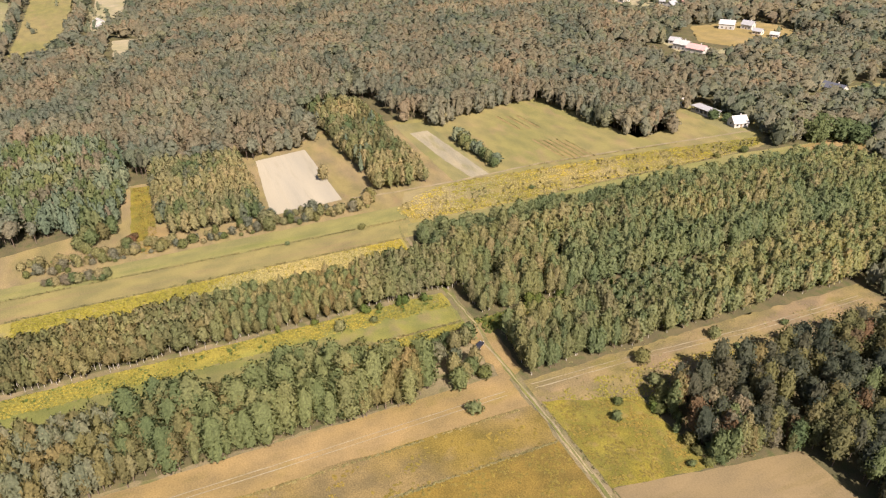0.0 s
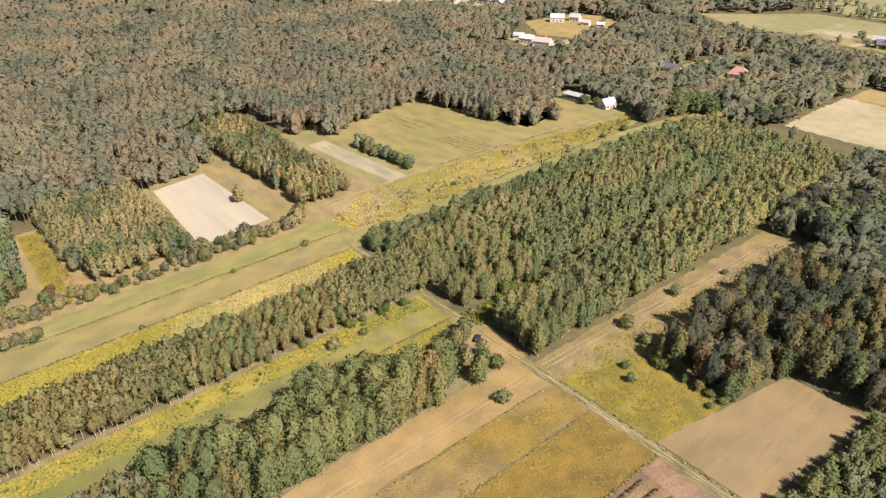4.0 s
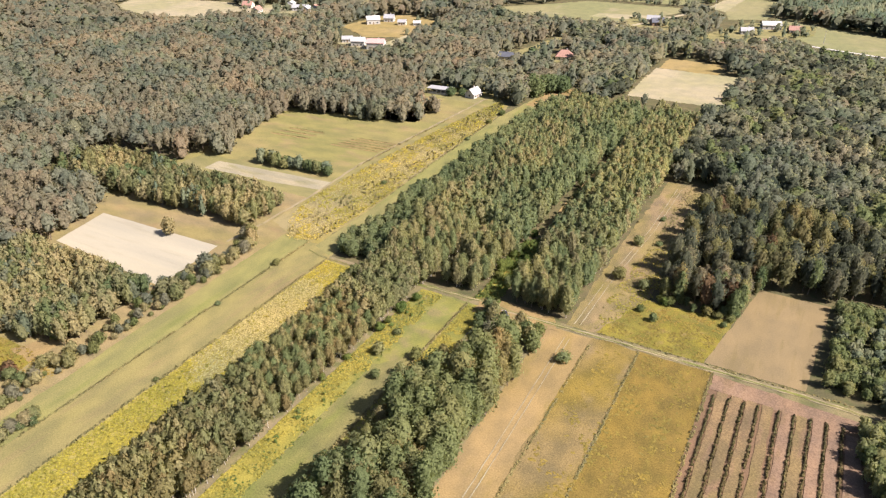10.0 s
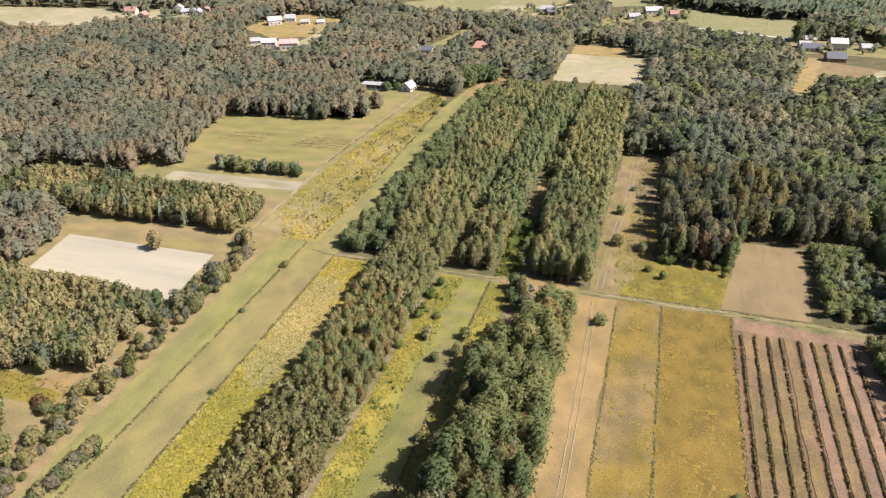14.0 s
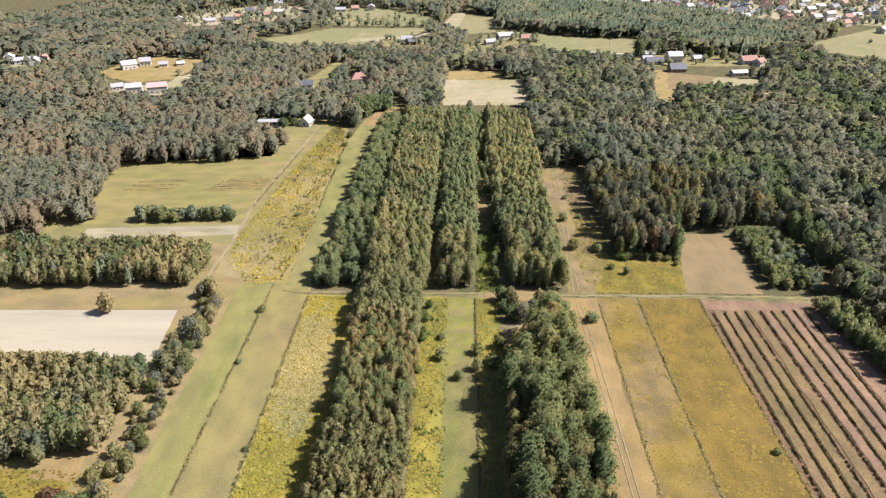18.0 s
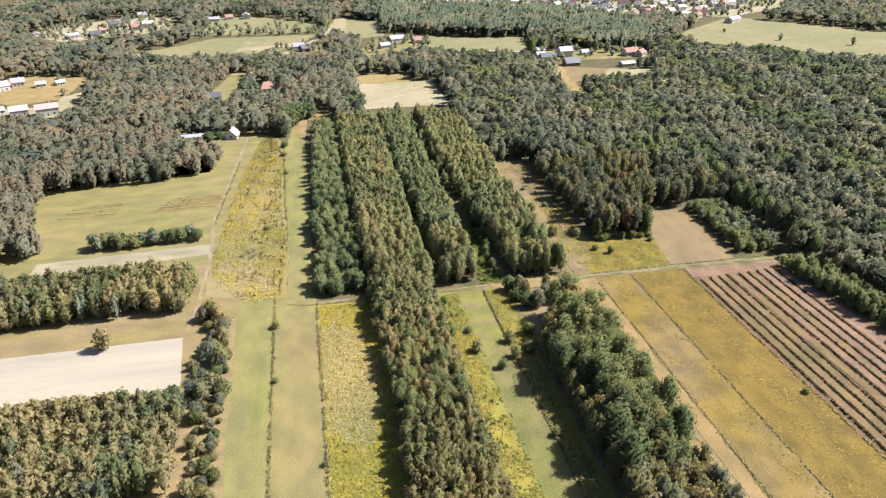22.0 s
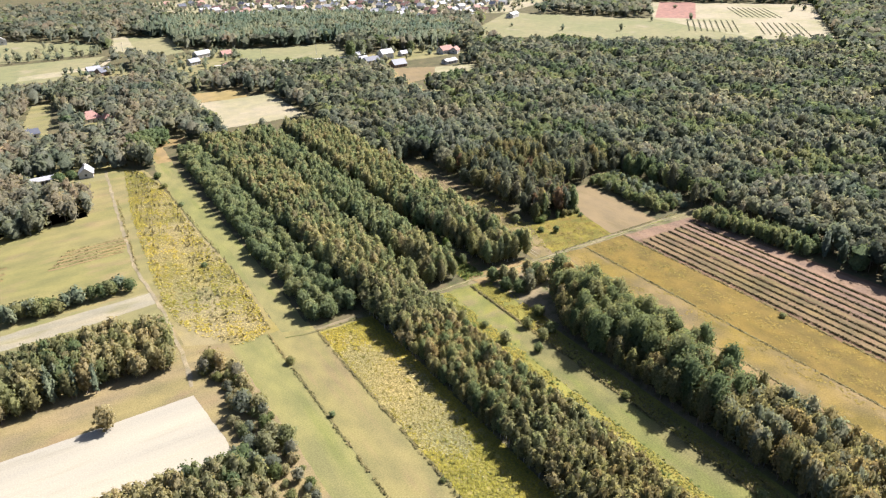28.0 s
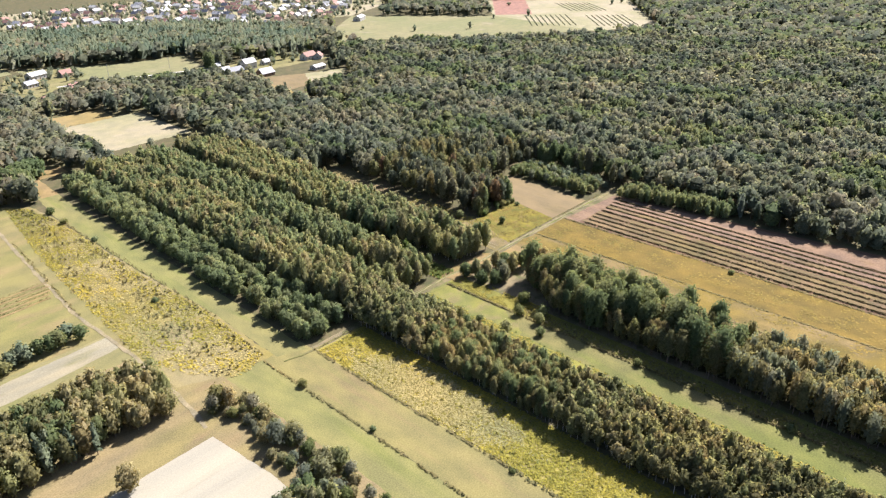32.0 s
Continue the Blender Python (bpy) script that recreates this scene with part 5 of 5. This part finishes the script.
set_down(house(9, 7.5, 2.8, 3.4, W_WHITE, R_PALE, "white gabled farmhouse with pale roof among trees"), -80, 241, 80)
set_down(house(16, 9, 3.2, 2.6, W_WHITE, R_DARK, "long low house with dark sheet roof"), -104, 345, 10)
set_down(house(13, 11, 3.2, 4.2, W_CREAM, R_RED, "house with red hipped roof in a garden", hip=4.0), -61, 367, 15)
set_down(house(15, 10, 5.5, 2.6, W_WHITE, R_PINK, "two storey white house with pinkish roof"), -218, 329, 20)
set_down(house(12, 9, 4.5, 2.6, W_WHITE, R_PALE, "white farmhouse with pale roof"), -238, 331, 20)
set_down(house(9, 7, 3.0, 2.2, W_GREY, R_GREY, "grey shed beside farmhouses", "shed", chimney=False), -255, 338, 30)
set_down(house(13, 9, 4.5, 3.0, W_WHITE, R_PALE, "white house on a golden field"), -279, 415, 40)
set_down(house(10, 8, 4.0, 3.0, W_WHITE, R_GREY, "small white house on a golden field"), -270, 431, 20)
set_down(house(8, 6, 3.0, 2.0, W_CREAM, R_GREY, "small shed on a golden field", "shed", chimney=False), -250, 423, 20)
set_down(house(15, 9, 3.0, 3.0, W_WHITE, R_DARK, "white house with dark roof among trees"), 203, 437, 5)
set_down(house(13, 9, 6.0, 3.5, W_WHITE, R_PALE, "tall white farmhouse with pale roof"), 224, 446, 5)
set_down(house(9, 7, 3.0, 2.5, W_WHITE, R_GREY, "white outbuilding of a farm", "shed", chimney=False), 199, 447, 10)
set_down(house(8, 7, 2.8, 2.5, W_WHITE, R_GREY, "white outbuilding of a farm", "shed", chimney=False), 246, 450, 10)
set_down(house(15, 10, 4.0, 3.5, W_WHITE, R_RED, "house with red roof among trees"), 289, 437, 10)
set_down(house(14, 8, 2.8, 1.8, W_WHITE, R_PALE, "long pale roofed barn", "barn", chimney=False), 265, 391, 10)
set_down(house(17, 10, 4.0, 2.8, W_WHITE, R_PALE, "pale barn at the end of a green field", "barn", chimney=False), 72, 564, 20)
set_down(house(11, 9, 3.2, 3.0, W_CREAM, R_RED, "cream house with red roof"), 94, 554, 10)
set_down(house(12, 9, 3.5, 3.2, W_BROWN, R_DARK, "brown house with dark roof"), -27, 533, 30)
set_down(house(12, 8, 3.5, 3.0, W_WHITE, R_GREY, "white house with grey roof"), -34, 545, 10)
set_down(house(10, 8, 3.2, 3.0, W_CREAM, R_RED, "small house with red roof"), 44, 457, 10)
set_down(house(22, 10, 4.5, 2.5, W_WHITE, R_PALE, "pale barn in open fields", "barn", chimney=False), 500, 600, 30)
set_down(house(12, 9, 3.5, 3.0, W_CREAM, R_GREY, "house beside the far woods"), 385, 560, 20)
set_down(house(11, 8, 3.2, 3.0, W_WHITE, R_RED, "white house with red roof by a field"), 77, 488, 10)

set_down(house(14, 10, 3.0, 4.0, W_BROWN, R_DARK, "brown barn with steep dark roof by a plot", "barn", chimney=False), 216, 406, 5)
set_down(house(11, 8, 3.2, 2.6, W_WHITE, R_GREY, "white house with grey roof by a field"), 55, 531, 20)
set_down(house(12, 9, 3.6, 2.6, W_WHITE, R_PALE, "white house in far trees"), -556, -106, 10)
set_down(house(10, 8, 3.2, 2.4, W_GREY, R_PALE, "pale shed in far trees", "shed", chimney=False), -532, -104, 10)

set_down(house(6, 5, 2.6, 2.8, W_WHITE, R_PALE, "small white gabled outbuilding beside the shed", "shed", chimney=False), -122, 236, 80)
set_down(house(8, 6, 2.8, 2.6, W_CREAM, R_RED, "lower wing of a house with red roof", "house", chimney=False, hip=2.0), -50, 362, 100)
set_down(house(7, 5, 2.5, 1.8, W_GREY, R_PALE, "pale lean-to shed on a golden field", "shed", chimney=False), -236, 428, 30)
set_down(house(10, 8, 3.6, 3.0, W_WHITE, R_RED, "white house with red roof by the farms"), 297, 431, 40)
set_down(house(9, 7, 3.0, 2.4, W_WHITE, R_GREY, "small white house among farm trees"), 206, 470, 15)

# an unfinished long building with an open front of pillars
e = tagged(new("open_shed"), "long unfinished white building with open pillared front", "building")
e.matrix_basis = pose(-104, 238, 0, 0, 0, 4)
bm = bmesh.new()
box(bm, -8.5, -3.5, -0.2, 8.5, 3.5, 1.2)
part("wall", bm, W_WHITE, e)
for i in range(6):
    bm = bmesh.new()
    box(bm, -8.5 + i * 3.3, -3.5, 1.2, -8.0 + i * 3.3, -3.0, 3.6)
    part("pillar", bm, W_WHITE, e)
bm = bmesh.new()
box(bm, -8.5, 2.6, 1.2, 8.5, 3.5, 3.6)
part("back_wall", bm, W_GREY, e)
bm = bmesh.new()
box(bm, -9, -4, 3.6, 9, 4, 3.95)
part("roof", bm, R_GREY, e)

# the village beyond the woods
kinds = [house(w, d, h, r, wm, rm, s, "village_house") for w, d, h, r, wm, rm, s in (
    (12, 9, 4.2, 3.2, W_WHITE, R_GREY, "white village house with grey roof"), (11, 9, 4.0, 3.5, W_CREAM, R_RED, "cream village house with red roof"), (13, 9, 5.2, 2.6, W_WHITE, R_PALE, "white village house with pale roof"),
    (10, 8, 3.4, 3.0, W_WHITE, R_RED, "small white village house with red roof"), (14, 8, 3.4, 2.4, W_GREY, R_GREY, "grey village barn with sheet roof"), (11, 9, 4.4, 3.2, W_CREAM, R_DARK, "cream village house with dark roof"))]
r = random.Random(5)
first = set()
HAMLETS = [(-327, 675), (-289, 672), (-263, 670), (-262, 706), (-259, 747), (-250, 772), (-228, 720), (-216, 734), (-202, 767), (-238, 822), (-186, 835), (-246, 745), (-140, 764), (-122, 776), (-100, 778),
           (-391, 438), (-374, 430), (-449, 422), (-424, 408), (-406, 443), (-375, 447)]
for poly, step, keep in (([(190, 800), (330, 715), (386, 650), (441, 622), (500, 650), (590, 730), (720, 870), (700, 1030), (130, 1030)], 24, 0.72), (HAMLETS, 0, 1)):
    x, y = scatter(poly, step, rng, 0.3, False, keep) if step else (np.array([p[0] for p in poly], float), np.array([p[1] for p in poly], float))
    for a, b in zip(x, y):
        k = r.randrange(6)
        m = pose(float(a), float(b), 0, 0, 0, r.choice((20, 110)) + r.uniform(-12, 12))
        if k in first:
            tagged(copy_thing(kinds[k], m), group="village houses")
        else:
            kinds[k].matrix_basis = m
            tagged(kinds[k], group="village houses")
            first.add(k)
for poly, step in (([(120, 800), (400, 690), (520, 640), (640, 700), (760, 860), (760, 1080), (100, 1080)], 12), ([(-345, 690), (-310, 650), (-250, 648), (-188, 705), (-190, 800), (-250, 830), (-330, 768)], 11), ([(-300, 392), (-252, 360), (-222, 374), (-215, 448), (-264, 468), (-290, 456)], 24), ([(-455, 410), (-420, 398), (-366, 425), (-366, 456), (-440, 452)], 11), (rect(-160, 636, -10, 668), 9), ([(-161, 680), (-143, 742), (-9, 716), (-12, 660)], 17), (rect(-740, -176, -450, -134), 34), (rect(-640, -122, -500, -98), 11), (rect(190, 425, 310, 475), 13), (rect(-60, 515, -5, 560), 11), ([(30, 470), (110, 545), (110, 590), (50, 585), (20, 500)], 12), (rect(400, 400, 900, 560), 60)):
    x, y = scatter(poly, step, rng, 0.48, False, 0.62)
    plant("garden_trees", FARTHEST["round"], x, y, rng.uniform(4, 9.5, len(x)), rng.uniform(2.2, 4.2, len(x)), 0.5, F_MIXED, "garden trees between houses and fields", rng)
# crop rows on far fields
for ox, oy, ux, uy, n in ((600, 384, 68, 62, 9), (648, 316, 68, 62, 8), (742, 418, 60, 70, 8)):
    for k in range(n):
        a, b = ox + 4.6 * k, oy - 5.2 * k
        u = np.linspace(0, 1, 44)
        plant("crop_row", BERRY, a + ux * u, b + uy * u, rng.uniform(0.5, 0.8, 44), 1.0, 0.0, F_WOOD, "green row of vines in a pale field", rng, category="vines")["group"] = "vine rows"
bush(-66, 258, 11, 4.2, "broad tree with rust red leaves by a farmhouse", F_RUST, "round", 201, "maple_tree", "tree", 420)
bush(-60, 262, 9, 3.4, "tree with rust red leaves by a farmhouse", F_RUST, "round", 202, "maple_tree", "tree", 320)
for i, (a, b, t_) in enumerate(((196, 470, 17), (203, 476, 19), (210, 473, 16), (262, 462, 12), (272, 455, 11), (-88, 262, 9), (-60, 258, 8), (-96, 266, 10), (-112, 262, 9))):
    bush(a, b, t_, t_ * 0.3, "tall leafy tree beside farm buildings", (F_ALDER, F_MIXED, F_PINE)[i % 3], "round", 210 + i, "farm_tree", "tree", 300)
for i, (a, b, t_) in enumerate(((-43, 262, 11), (-38, 275, 12), (-52, 259, 10), (-47, 270, 12), (-30, 280, 11), (-88, 240, 5), (-95, 236, 6))):
    bush(a, b, t_, t_ * 0.55, "broad dark green tree beside the farm", F_ALDER, "round", 240 + i, "farm_tree", "tree", 300)
# a dark green belt below the village
x, y = scatter([(68, 642), (98, 615), (156, 576), (219, 566), (252, 518), (275, 468), (320, 470), (362, 520), (362, 600), (335, 670), (262, 745), (200, 780), (80, 810), (40, 750)], 6.5, rng)
plant("village_wood", FARTHEST["round"], x, y, rng.uniform(13, 18, len(x)), rng.uniform(3.2, 4.6, len(x)), 1.0, F_PINE, "dark wood in front of the village", rng)

# ---- the parked car ----
C_PAINT, C_TYRE, C_LIGHT, C_PLATE = plain("dark_blue_paint", (0.02, 0.022, 0.035), 0.55, 0.05, 1, 0.2, 0.6), plain("tyre_rubber", (0.02, 0.02, 0.02), 0.9, 0.1), plain("red_lamp_glass", (0.35, 0.02, 0.02), 0.3, 0.05), plain("pale_panel", (0.7, 0.7, 0.72), 0.4, 0.05)
car = tagged(new("car"), "dark blue car parked on grass beside the track", "car")
bm = bmesh.new()
prof = [(-2.1, 0.35), (2.05, 0.35), (2.15, 0.7), (1.95, 0.9), (1.0, 1.0), (0.4, 1.45), (-1.5, 1.48), (-2.05, 1.0), (-2.15, 0.65)]
rows = [[bm.verts.new((px_ * (1 - 0.02 * abs(s)), s * (0.86 if z < 1.1 else 0.66), z)) for px_, z in prof] for s in (-1, 1)]
bm.faces.new(rows[0]), bm.faces.new(rows[1][::-1])
for i in range(len(prof)):
    j = (i + 1) % len(prof)
    bm.faces.new((rows[0][j], rows[0][i], rows[1][i], rows[1][j]))
bmesh.ops.recalc_face_normals(bm, faces=bm.faces)
bmesh.ops.bevel(bm, geom=bm.edges[:], offset=0.05, segments=2, affect="EDGES")
part("body", bm, C_PAINT, car)
for x0, x1, z0, z1, nm in ((0.42, 0.98, 1.02, 1.43, "windscreen"), (-2.04, -1.56, 1.02, 1.45, "rear_window")):
    bm = bmesh.new()
    sgn = 1 if nm == "windscreen" else -1
    pts = [(x1 if sgn > 0 else x0, -0.62, z0), (x1 if sgn > 0 else x0, 0.62, z0), (x0 if sgn > 0 else x1, 0.55, z1), (x0 if sgn > 0 else x1, -0.55, z1)]
    f = bm.faces.new([bm.verts.new((a + sgn * 0.05, b, c + 0.03)) for a, b, c in pts])
    ex = bmesh.ops.extrude_face_region(bm, geom=[f])
    bmesh.ops.translate(bm, vec=(-sgn * 0.04, 0, -0.03), verts=[v for v in ex["geom"] if isinstance(v, bmesh.types.BMVert)])
    part(nm, bm, M_GLASS, car)
for sx in (-1.35, 1.35):
    for sy in (-0.8, 0.8):
        bm = bmesh.new()
        bmesh.ops.create_cone(bm, cap_ends=True, segments=18, radius1=0.32, radius2=0.32, depth=0.22, matrix=pose(sx, sy, 0.32, 90, 0, 0))
        wheel = part("wheel", bm, C_TYRE, car)
        bm = bmesh.new()
        bmesh.ops.create_cone(bm, cap_ends=True, segments=12, radius1=0.19, radius2=0.17, depth=0.24, matrix=pose(sx, sy, 0.32, 90, 0, 0))
        part("rim", bm, C_PLATE, wheel)
for sy in (-0.62, 0.62):
    bm = bmesh.new()
    box(bm, -2.17, sy - 0.14, 0.78, -2.05, sy + 0.14, 0.95)
    part("tail_light", bm, C_LIGHT, car)
    bm = bmesh.new()
    box(bm, 2.0, sy - 0.17, 0.72, 2.16, sy + 0.17, 0.84)
    part("headlight", bm, C_PLATE, car)
car.matrix_basis = pose(48.4, 10.6, 0.08, 0, 0, 128)

# ---- poles ----
for a, b in ((120, 520), (175, 508), (232, 470), (300, 470), (8, 640)):
    e = tagged(new("utility_pole"), "grey wooden utility pole with crossarm", "pole", "utility poles")
    e.location = (a, b, 0)
    bm = bmesh.new()
    bmesh.ops.create_cone(bm, cap_ends=True, segments=8, radius1=0.22, radius2=0.14, depth=11, matrix=Matrix.Translation((0, 0, 5.3)))
    part("pole", bm, W_GREY, e)
    bm = bmesh.new()
    box(bm, -1.1, -0.08, 9.9, 1.1, 0.08, 10.1)
    part("crossarm", bm, M_WOOD, e)
